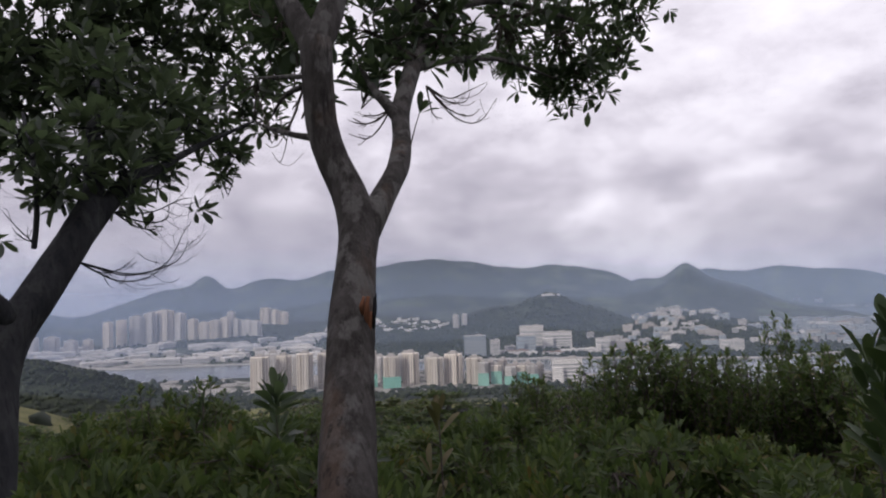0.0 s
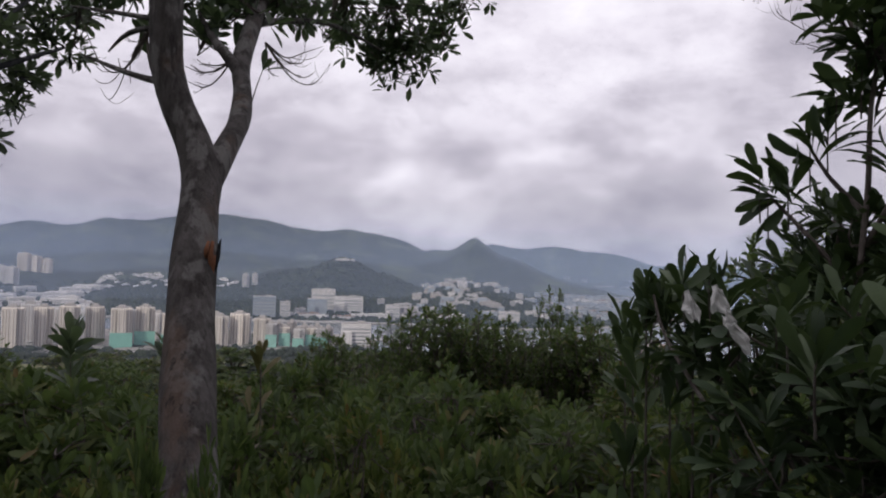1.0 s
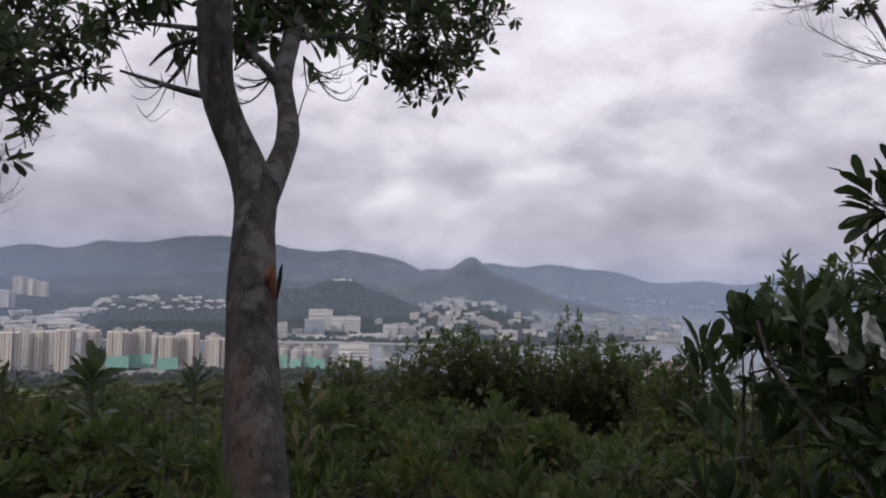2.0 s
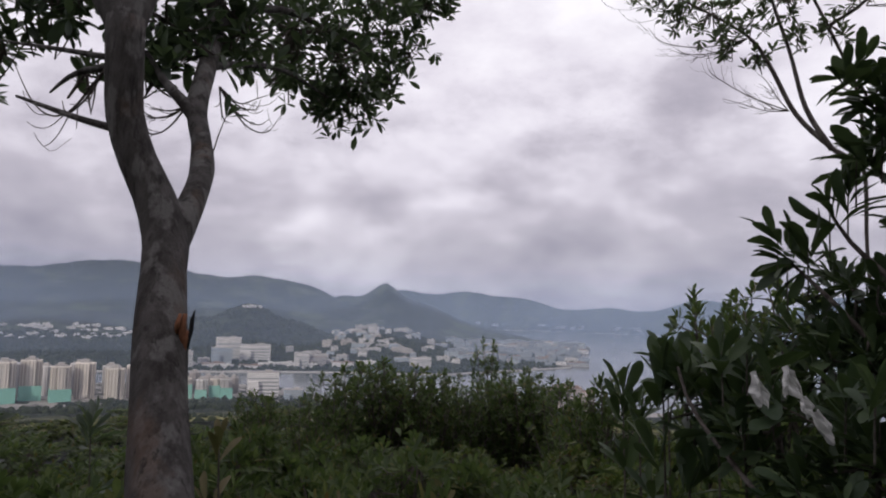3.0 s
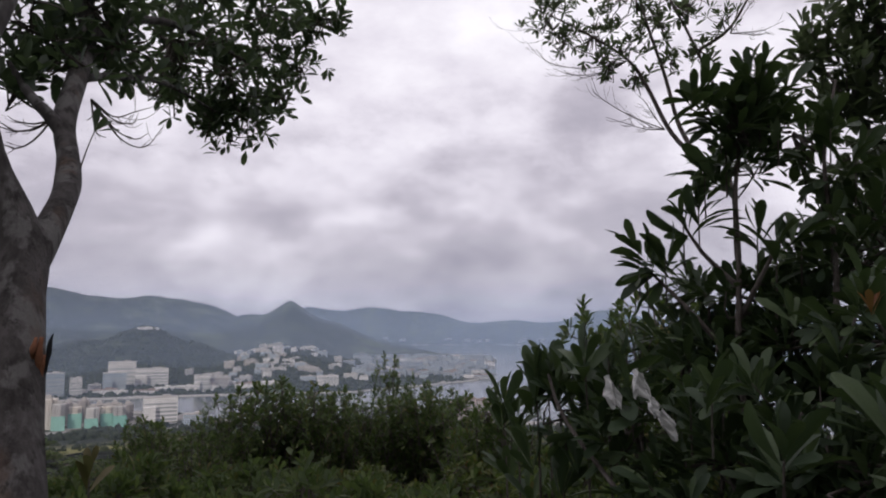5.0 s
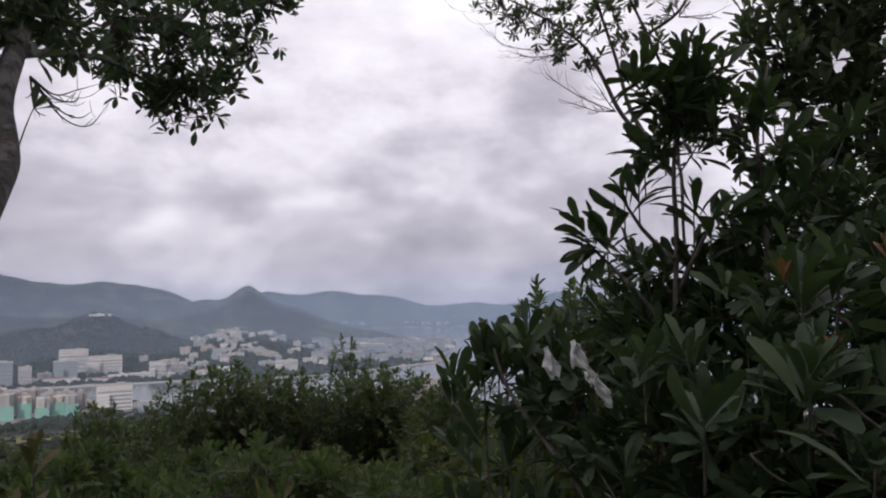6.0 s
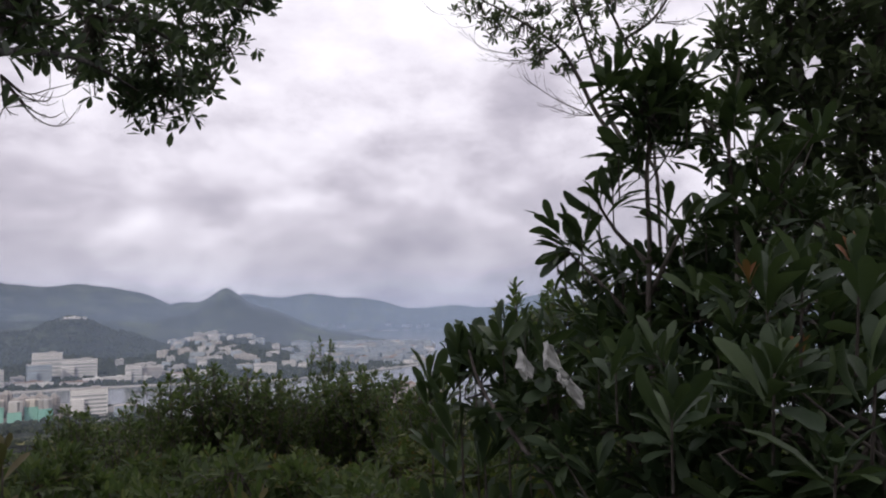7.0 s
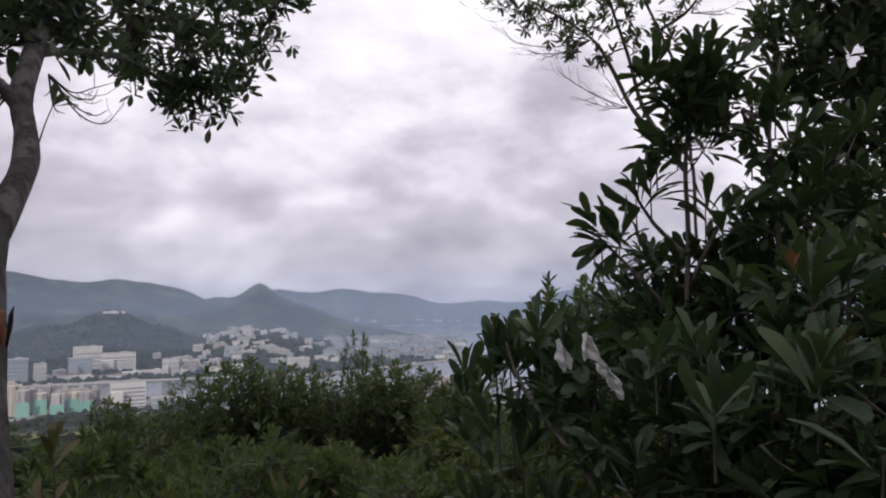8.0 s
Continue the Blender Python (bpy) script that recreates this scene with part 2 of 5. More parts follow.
def unit(v):
    v = np.asarray(v, dtype=float)
    return v / (np.linalg.norm(v, axis=-1, keepdims=True) + 1e-9)


# a leaf along +y: a broad one with a folded midrib, and a light one for crowns farther off
BROAD = (np.array([(0, 0, 0), (-0.055, 0.22, 0.02), (0, 0.22, 0.0), (0.055, 0.22, 0.02), (-0.135, 0.52, 0.045), (0, 0.52, 0.0), (0.135, 0.52, 0.045),
                   (-0.155, 0.80, 0.025), (0, 0.80, -0.02), (0.155, 0.80, 0.025), (-0.085, 0.95, -0.03), (0.085, 0.95, -0.03), (0, 1.0, -0.05)], dtype=float),
         np.array([(0, 2, 1), (0, 3, 2), (1, 2, 5), (1, 5, 4), (2, 3, 6), (2, 6, 5), (4, 5, 8), (4, 8, 7), (5, 6, 9), (5, 9, 8), (7, 8, 10), (8, 12, 10), (8, 11, 12), (8, 9, 11)]))
LIGHT = (np.array([(0, 0, 0), (-0.13, 0.45, 0.05), (-0.12, 0.8, 0.03), (0, 1.0, -0.03), (0.12, 0.8, 0.03), (0.13, 0.45, 0.05)], dtype=float),
         np.array([(0, 3, 2), (0, 2, 1), (0, 4, 3), (0, 5, 4)]))


def leaf_axes(dirs, rng):
    y = unit(dirs)
    up = np.array((0, 0, 1.0)) + rng.normal(0, 0.35, y.shape)
    x = unit(np.cross(y, up))
    z = np.cross(x, y)
    return x, y, z


def leaf_arrays(pos, dirs, lengths, rng, shape=LIGHT, width=1.0):
    x, y, z = leaf_axes(dirs, rng)
    v, f = shape
    L = lengths[:, None, None]
    co = pos[:, None, :] + L * (v[None, :, 0:1] * width * x[:, None, :] + v[None, :, 1:2] * y[:, None, :] + v[None, :, 2:3] * z[:, None, :])
    tri = f[None] + (np.arange(len(pos)) * len(v))[:, None, None]
    return co.reshape(-1, 3), tri.reshape(-1, 3)


def rosettes(tips, axes, per, rng, length, spread=(25, 80), back=0.35):
    """Leaves in whorls round twig tips: places, directions, lengths."""
    P, D, Ls = [], [], []
    for t, a in zip(tips, axes):
        a = unit(a)
        s = unit(np.cross(a, rng.normal(size=3)))
        b = np.cross(a, s)
        n = max(3, int(per * rng.uniform(0.7, 1.3)))
        for k in range(n):
            w = 2.4 * k + rng.uniform(-0.4, 0.4)
            q = k / n
            tilt = radians(spread[0] + (spread[1] - spread[0]) * q + rng.uniform(-12, 12))
            D.append(a * math.cos(tilt) + (s * math.cos(w) + b * math.sin(w)) * math.sin(tilt))
            P.append(t - a * length * back * q)
            Ls.append(length * rng.uniform(0.65, 1.15) * (0.75 + 0.35 * q))
    return np.array(P), np.array(D), np.array(Ls)


def crown_tips(clumps, rng, spacing):
    """Twig tips filling ragged clumps (centre, radius), denser towards their outsides, with gaps."""
    tips, axes, hub = [], [], []
    for c, r in clumps:
        c = np.array(c)
        n = int(4.2 * (r / spacing) ** 2) + 3
        for _ in range(n):
            d = unit(rng.normal(size=3))
            q = r * rng.uniform(0.15, 1.0) ** 0.5 * (0.78 + 0.5 * noise.noise(Vector(tuple(d * 1.9 + c))))
            p = c + d * q * np.array((1, 1, 0.85))
            tips.append(p)
            axes.append(unit(d * 0.6 + np.array((0, 0, 0.45)) + rng.normal(0, 0.3, 3)))
            hub.append(c)
    return np.array(tips), np.array(axes), np.array(hub)


def twigs_to(tubes, tips, hubs, rng, r0=0.008, share=1.0):
    for t, h in zip(tips, hubs):
        if rng.random() > share:
            continue
        m = (t + h) / 2 + rng.normal(0, 0.05, 3) - np.array((0, 0, 0.06))
        p, r = glide([h + (t - h) * 0.1, m, t], [r0, r0 * 0.7, r0 * 0.35], 0.12)
        tubes.add(p, r, 4)


def bare_spray(tubes, start, ends, rng, r0=0.008, sag=0.1, forks=3):
    """A spray of leafless twigs: each sags, then turns up at its end, with finer forks that curve the same way."""
    start = np.array(start)

    def twig(a, b, ra, rb, droop):
        span = np.linalg.norm(b - a)
        side = rng.normal(0, 0.07 * span, 3)
        q1 = a + (b - a) * 0.38 + side * 0.6 - np.array((0, 0, droop * span))
        q2 = a + (b - a) * 0.74 + side - np.array((0, 0, droop * 0.8 * span))
        p, r = glide([a, q1, q2, b], [ra, ra * 0.75, (ra + rb) / 2, rb], 0.03)
        tubes.add(p, r, 5)
        return p, r, span

    for e in ends:
        e = np.array(e)
        p, r, span = twig(start, e, r0 * 0.7, r0 * 0.16, sag * 1.3)
        for _ in range(forks):
            k = int(rng.integers(len(p) // 4, len(p) - 2))
            d = unit(unit(p[k + 1] - p[k]) + rng.normal(0, 0.45, 3) + np.array((0, 0, 0.15)))
            q = p[k] + d * span * rng.uniform(0.18, 0.42)
            pp, rr, sub = twig(p[k], q, r[k] * 0.62, 0.0011, 0.12)
            if rng.random() < 0.6:
                j = int(rng.integers(len(pp) // 3, len(pp)))
                d = unit(unit(q - p[k]) + rng.normal(0, 0.5, 3))
                twig(pp[j], pp[j] + d * sub * 0.55, rr[j] * 0.7, 0.0009, 0.1)


# ---- ground: one sheet from under the feet to the far ranges ----
SEA = -170.0
# hills: azimuth and distance of the top, its elevation angle, half-widths in degrees and metres
HILLS = ((-52, 4300, 0.3, 8, 700), (-34.6, 4200, 1.40, 2.8, 450), (-37, 4300, 0.5, 6, 600), (-30, 4300, 1.1, 6, 600), (-25, 4350, 1.35, 5.5, 700),
         (-17, 4400, 2.42, 12.5, 700), (-7.2, 4400, 1.58, 7, 700), (-3.4, 4350, 0.85, 4.2, 600), (3.1, 3900, 1.40, 3.3, 500), (0.0, 4000, 0.15, 4, 500),
         (5.8, 3850, -0.25, 4.0, 500), (4.5, 4820, 0.85, 5, 150), (9.5, 4820, 0.92, 6, 150), (14, 4820, 0.45, 5, 150), (21, 4820, -0.15, 7, 150),
         (28.5, 4820, 0.62, 6, 150), (38, 4820, 1.1, 7, 150), (55, 4700, 1.4, 12, 300), (-7.6, 2650, -0.72, 3.9, 430), (-11.5, 2800, -1.6, 4, 420),
         (-4, 2600, -2.0, 3.0, 350), (-22, 3300, -1.4, 8, 650), (2.5, 2300, -2.5, 5.5, 420), (-31, 3100, -1.9, 6, 400), (-47.0, 930, -5.47, 10.0, 150), (-70, 4200, 1.0, 14, 700))


def smooth(a, b, x):
    u = np.clip((x - a) / (b - a), 0, 1)
    return u * u * (3 - 2 * u)


def shores(az):
    """Distances at which the near land ends, the far land begins and ends, and the farthest shore."""
    near = np.interp(az, (-60, -46, -40, -30, -24, -13, -6, 0, 30), (1500, 1500, 1560, 1480, 1500, 1450, 1400, 1200, 1150))
    far = np.interp(az, (-60, -46, -41, -24, -13, 8, 14, 18.2, 19.6, 20.2), (2500, 2080, 1860, 1720, 1640, 1640, 1800, 1960, 2700, 3600))
    end = np.interp(az, (8, 12, 15, 18, 19.8, 20.2), (5200, 4300, 3450, 3250, 3000, 3600))
    return near, far, end


def fractal(x, y, octaves):
    out = np.zeros_like(x)
    for k in range(octaves):
        f, a = 2.03 ** k, 0.5 ** k
        out += a * np.sin(f * x + 1.7 * np.sin(f * y * 0.9 + k)) * np.cos(f * y * 1.07 + 1.3 * np.sin(f * x * 0.8 - 2 * k))
    return out


def ground_z(x, y):
    x, y = np.asarray(x, dtype=float), np.asarray(y, dtype=float)
    r = np.hypot(x, y)
    az = np.degrees(np.arctan2(x, y))
    slope = np.interp(r, (0, 1.5, 14, 30, 100, 300, 600, 900, 1120, 1200), (-1.55, -1.6, -2.3, -5.5, -22.5, -54, -100, -145, -166, -167.4))
    # a grassy spur beside the path
    slope = slope + 19 * np.exp(-((az + 52) / 9.5) ** 2 - ((r - 250) / 95) ** 2)
    near, far, end = shores(az)
    land = (1 - smooth(near - 15, near + 15, r)) + smooth(far - 15, far + 15, r) * (1 - smooth(end - 15, end + 15, r)) + smooth(4590, 4640, r)
    flat = -180 + 12.6 * np.clip(land, 0, 1)
    z = np.where(r < 1200, slope, flat)
    front = np.abs(az) < 100
    low = z + 0.0
    hill = np.zeros_like(z)
    for a, d, e, wa, wr in HILLS:
        top = d * math.tan(radians(e)) - SEA
        g = top * np.exp(-np.abs((az - a) / wa) ** (1.5 if wa < 3.5 else 1.8) - np.abs((r - d) / wr) ** 1.8)
        hill = (hill ** 5 + np.maximum(g, 0) ** 5) ** 0.2
    rough = fractal(x / 131 + 0.7 * y / 390, y / 170, 5) * 0.024 * hill + fractal(x / 37, y / 37, 2) * 0.008 * hill
    z = np.where(front, np.maximum(low, low + (hill + rough) * np.where(r < 1200, np.clip((r - 500) / 300, 0, 1), 1.0)), low)
    # unseen slope behind the path, raised to keep sun and sky off the foreground
    unseen_rise = np.interp(r, (0, 1.6, 4, 120, 260, 5000), (-1.55, -1.5, -0.9, 60, 70, -60))
    back = smooth(80, 125, np.abs(az))
    z = z * (1 - back) + unseen_rise * back
    return z + np.where(r > 25, np.minimum(r / 400, 1.2) * fractal(x / 23, y / 23, 2), 0.04 * fractal(x * 2, y * 2, 2))


def build_ground():
    az = np.radians(np.concatenate([np.arange(-180, -62, 6), np.arange(-62, 52, 0.22), np.arange(52, 178, 6), [180]]))
    rr = np.concatenate([[0.0], np.geomspace(0.5, 900, 90), np.arange(915, 1700, 18), np.arange(1700, 4900, 26), [4950]])
    A, Rr = np.meshgrid(az, rr, indexing="ij")
    X, Y = np.sin(A) * Rr, np.cos(A) * Rr
    V = np.stack([X, Y, ground_z(X, Y)], -1).reshape(-1, 3)
    n, m = A.shape
    i, j = np.meshgrid(np.arange(n - 1), np.arange(m - 1), indexing="ij")
    a = (i * m + j).ravel()
    T = np.concatenate([np.stack([a, a + 1, a + m + 1], -1), np.stack([a, a + m + 1, a + m], -1)])
    T = T[:, ::-1]
    mt, nt, bsdf = material("wooded_ground", 0.95)
    canopy = noise_node(nt, 0.045, 8.0, 0.7, "Position")
    patch_ = noise_node(nt, 0.0045, 5.0, 0.6, "Position")
    col = ramp_node(nt, canopy, [(0.34, (0.008, 0.012, 0.010)), (0.52, (0.015, 0.022, 0.016)), (0.70, (0.032, 0.042, 0.027))])
    col = mix_rgb(nt, ramp_node(nt, patch_, [(0.50, (0, 0, 0)), (0.66, (0.32, 0.32, 0.32))]), col, (0.12, 0.145, 0.06))
    s = nt.nodes.new("ShaderNodeSeparateXYZ")
    nt.links.new(nt.nodes.new("ShaderNodeNewGeometry").outputs["Position"], s.inputs[0])
    town = math_node(nt, "MULTIPLY", math_node(nt, "LESS_THAN", s.outputs[2], -166.9), ramp_node(nt, noise_node(nt, 0.02, 4.0, 0.6, "Position"), [(0.40, (0, 0, 0)), (0.50, (0.9, 0.9, 0.9))]))
    col = mix_rgb(nt, town, col, (0.33, 0.31, 0.285))
    # yellowish grass on the near slope, its sunlit tone put into the colour
    dist = nt.nodes.new("ShaderNodeVectorMath")
    dist.operation = "LENGTH"
    nt.links.new(nt.nodes.new("ShaderNodeNewGeometry").outputs["Position"], dist.inputs[0])
    nearby = ramp_node(nt, math_node(nt, "DIVIDE", dist.outputs["Value"], 1000.0), [(0.02, (0, 0, 0)), (0.05, (1, 1, 1)), (0.88, (1, 1, 1)), (1.04, (0, 0, 0))])
    sunlit_meadow = ramp_node(nt, noise_node(nt, 0.011, 6.0, 0.6, "Position"), [(0.34, (0, 0, 0)), (0.50, (0.9, 0.9, 0.9))])
    sunlit_meadow = math_node(nt, "MULTIPLY", sunlit_meadow, math_node(nt, "GREATER_THAN", s.outputs[0], -430.0))
    col = mix_rgb(nt, math_node(nt, "MULTIPLY", nearby, sunlit_meadow), col, (0.185, 0.18, 0.072))
    nt.links.new(col, bsdf.inputs["Base Color"])
    bump(nt, bsdf, canopy, 1.0, 6.0)
    return tagged(array_object("ground", V, T, mt, smooth=True), "wooded hillside falling to a built-up valley and far ranges", "ground", kind="structure")


build_ground()


def build_water():
    m, nt, bsdf = material("bay_water", 0.17)
    wave = noise_node(nt, 0.10, 6.0, 0.65, "Position", (1.0, 2.4, 1.0))
    nt.links.new(ramp_node(nt, noise_node(nt, 0.003, 3.0, 0.5, "Position"), [(0.35, (0.045, 0.060, 0.068)), (0.65, (0.075, 0.090, 0.095))]), bsdf.inputs["Base Color"])
    bump(nt, bsdf, wave, 0.14, 0.5)
    az = np.radians(np.linspace(-70, 70, 60))
    V = [(math.sin(a) * r, math.cos(a) * r, SEA) for a in az for r in (1050, 2500, 4700)]
    F = [(3 * i + k, 3 * i + 3 + k, 3 * i + 4 + k, 3 * i + 1 + k) for i in range(59) for k in range(2)]
    tagged(mesh_object("water", V, F, m), "calm grey bay water between built-up shores", "water", kind="structure")


build_water()

# ---- haze: curved see-through sheets added across the valley to imitate it ----


def build_haze_sheets():
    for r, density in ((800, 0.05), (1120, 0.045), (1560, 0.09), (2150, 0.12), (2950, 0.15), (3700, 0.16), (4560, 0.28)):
        m = bpy.data.materials.new("haze_sheet")
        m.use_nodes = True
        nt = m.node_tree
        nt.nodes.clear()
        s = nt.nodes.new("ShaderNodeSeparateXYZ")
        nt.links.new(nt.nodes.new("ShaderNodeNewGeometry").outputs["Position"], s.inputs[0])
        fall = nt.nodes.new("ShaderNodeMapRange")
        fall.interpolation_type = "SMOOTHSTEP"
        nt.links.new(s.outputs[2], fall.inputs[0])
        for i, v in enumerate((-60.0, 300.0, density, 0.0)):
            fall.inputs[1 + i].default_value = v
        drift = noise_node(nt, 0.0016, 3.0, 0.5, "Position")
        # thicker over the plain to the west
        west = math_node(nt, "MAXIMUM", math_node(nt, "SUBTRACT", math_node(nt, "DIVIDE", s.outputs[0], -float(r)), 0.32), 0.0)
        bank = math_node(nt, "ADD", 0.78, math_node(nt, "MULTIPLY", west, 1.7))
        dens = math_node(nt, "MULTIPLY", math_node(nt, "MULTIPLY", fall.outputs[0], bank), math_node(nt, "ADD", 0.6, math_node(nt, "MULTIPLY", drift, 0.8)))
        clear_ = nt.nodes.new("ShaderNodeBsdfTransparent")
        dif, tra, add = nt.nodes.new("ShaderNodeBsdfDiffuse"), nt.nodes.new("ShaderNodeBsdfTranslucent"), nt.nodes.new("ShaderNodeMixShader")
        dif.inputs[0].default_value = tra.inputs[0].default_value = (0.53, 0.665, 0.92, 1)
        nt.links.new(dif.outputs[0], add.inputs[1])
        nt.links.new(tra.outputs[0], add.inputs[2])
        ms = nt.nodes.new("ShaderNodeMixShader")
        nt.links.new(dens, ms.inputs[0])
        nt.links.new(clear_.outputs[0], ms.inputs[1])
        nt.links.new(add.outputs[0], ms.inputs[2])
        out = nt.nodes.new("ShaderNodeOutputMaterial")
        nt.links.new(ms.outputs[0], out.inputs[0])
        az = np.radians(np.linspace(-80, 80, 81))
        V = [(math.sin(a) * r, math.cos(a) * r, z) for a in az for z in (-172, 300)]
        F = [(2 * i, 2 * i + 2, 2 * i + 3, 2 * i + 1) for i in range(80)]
        tagged(mesh_object("haze", V, F, m), "see-through blue-grey sheet standing in for haze over the bay", "haze", kind="structure")


build_haze_sheets()

# ---- the town ----
CREAM = wall_material("cream_tower_wall", (0.80, 0.73, 0.65), 3.0, (0.34, 0.32, 0.30))
PALE = wall_material("pale_grey_wall", (0.66, 0.64, 0.63), 3.0, (0.28, 0.28, 0.29))
WHITE = wall_material("white_block_wall", (0.70, 0.67, 0.64), 3.6, (0.16, 0.17, 0.19), 0.5)
BLUEGREY = wall_material("blue_grey_wall", (0.36, 0.41, 0.46), 3.6, (0.12, 0.15, 0.18), 0.6)
PINK = wall_material("pinkish_wall", (0.42, 0.37, 0.36))
NET, net_nodes, net_bsdf = material("green_scaffold_net", 0.9)
net_tint = mix_rgb(net_nodes, net_nodes.nodes.new("ShaderNodeObjectInfo").outputs["Random"], (0.20, 0.44, 0.37), (0.36, 0.52, 0.46))
net_folds = noise_node(net_nodes, 0.5, 4.0, 0.6, "Object", (1.0, 1.0, 0.12))
net_nodes.links.new(mix_rgb(net_nodes, net_folds, net_tint, (0.13, 0.30, 0.26)), net_bsdf.inputs["Base Color"])
ROOF = plain_material("flat_concrete_roof", (0.42, 0.40, 0.38), 0.9, 0.2, 0.4)
RED_ROOF = plain_material("red_brown_roof", (0.27, 0.20, 0.175), 0.9, 0.2, 0.4)
SHED = plain_material("pale_shed_roof", (0.62, 0.60, 0.57), 0.7, 0.1, 0.5)
GREY = wall_material("grey_block_wall", (0.40, 0.39, 0.39), 3.6, (0.13, 0.14, 0.16), 0.5)
BUFF = wall_material("buff_block_wall", (0.46, 0.41, 0.37), 3.6, (0.15, 0.15, 0.16), 0.5)
SLATE = wall_material("slate_blue_wall", (0.26, 0.31, 0.37), 3.6, (0.10, 0.12, 0.15), 0.6)
SLATE_ROOF = plain_material("slate_grey_roof", (0.25, 0.27, 0.30), 0.9, 0.2, 0.4)
BAND = plain_material("grey_window_band", (0.32, 0.33, 0.35), 0.4, 0.3, 0.5)
DARKGLASS = plain_material("dark_window_strip", (0.38, 0.35, 0.33), 0.4, 0.5, 0.4)


def polar(az, r):
    return math.sin(radians(az)) * r, math.cos(radians(az)) * r


def box(bm, x0, x1, y0, y1, z0, z1):
    m = Matrix.LocRotScale(((x0 + x1) / 2, (y0 + y1) / 2, (z0 + z1) / 2), None, (x1 - x0, y1 - y0, z1 - z0))
    bmesh.ops.create_cube(bm, size=1, matrix=m)


def part(name, bm, mat, parent, label=""):
    me = bpy.data.meshes.new(name)
    bm.to_mesh(me)
    bm.free()
    me.materials.append(mat)
    ob = new(name, me)
    ob.parent = parent
    if label:
        ob["label"] = label
    return ob


def tower(az, r, w, h, wall, label, group, turn=0.0, net=0.0):
    x, y = polar(az, r)
    z = float(ground_z(x, y)) - 1
    t = thing("apartment_tower", (x, y, z), label, "tower", group)
    t.rotation_euler.z = radians(-az + turn)
    bm = bmesh.new()
    box(bm, -w * 0.5, w * 0.5, -w * 0.2, w * 0.2, 0, h)
    box(bm, -w * 0.2, w * 0.2, -w * 0.5, w * 0.5, 0, h * 0.995)
    for sx in (-1, 1):
        box(bm, sx * w * 0.34 - w * 0.1, sx * w * 0.34 + w * 0.1, -w * 0.27, w * 0.27, 0, h * 0.985)
    part("wall", bm, wall, t)
    for sx in (-0.41, -0.28, -0.10, 0.10, 0.28, 0.41):
        bm = bmesh.new()
        fy = -w * 0.5 if abs(sx) < 0.2 else -w * 0.27
        box(bm, sx * w - w * 0.022, sx * w + w * 0.022, fy - 0.35, fy + 0.5, 2, h * 0.96)
        part("window", bm, DARKGLASS, t, "dark strip of windows")
    bm = bmesh.new()
    box(bm, -w * 0.16, w * 0.16, -w * 0.16, w * 0.16, h, h + 5.5)
    box(bm, -w * 0.3, w * 0.3, -w * 0.1, w * 0.1, h, h + 2.6)
    part("roof", bm, ROOF, t, "concrete lift house on the roof")
    if net:
        bm = bmesh.new()
        box(bm, -w * 0.53, w * 0.53, -w * 0.53, -w * 0.50, 0, h * net)
        box(bm, -w * 0.53, -w * 0.515, -w * 0.5, w * 0.4, 0, h * net)
        part("scaffold_net", bm, NET, t, "green scaffold netting")
    return t


def block(az, r, w, d, h, wall, roof, label, group, turn=0.0, wing=True, name="building"):
    x, y = polar(az, r)
    z = float(ground_z(x, y)) - 2
    t = thing(name, (x, y, z), label, "building", group)
    t.rotation_euler.z = radians(-az + turn)
    bm = bmesh.new()
    box(bm, -w / 2, w / 2, -d / 2, d / 2, 0, h + 2)
    if wing:
        box(bm, -w * 0.5, -w * 0.15, -d * 0.95, -d * 0.5 + 0.01, 0, h * 0.62 + 2)
    part("wall", bm, wall, t)
    bm = bmesh.new()
    box(bm, -w / 2 - 0.4, w / 2 + 0.4, -d / 2 - 0.4, d / 2 + 0.4, h + 2.0, h + 2.8)
    box(bm, w * 0.05, w * 0.3, -d * 0.25, d * 0.2, h + 2.8, h + 5.6)
    part("roof", bm, roof, t)
    if wall is not SHED and h > 10:
        step = max(3.6, h / 6)
        for k in range(int((h - 1) / step)):
            bm = bmesh.new()
            z0 = 3.4 + k * step
            box(bm, -w * 0.47, w * 0.47, -d / 2 - 0.25, -d / 2 + 0.3, z0, z0 + step * 0.42)
            part("window", bm, BAND, t, "dark band of windows")
    return t


rng = np.random.default_rng(11)
# the housing estate on the near shore
EST = "towers of the near estate"
for k, az in enumerate(np.arange(-30.8, -13.4, 1.72)):
    h = 66 - (az + 30.6) * 1.0 + rng.uniform(-4, 4)
    tower(az + rng.uniform(-0.16, 0.16), 1228 + 26 * (k % 2), 29 + rng.uniform(-3, 3), h, CREAM, "cream high-rise apartment tower among its neighbours", EST, rng.uniform(-10, 10), 0.38 if k in (4, 5, 6) else 0)
for k, az in enumerate(np.arange(-29.8, -15, 2.1)):
    tower(az, 1310, 26, 58 - (az + 30) * 0.9 + rng.uniform(-4, 4), PALE, "pale grey high-rise tower behind the estate", EST, rng.uniform(-10, 10))
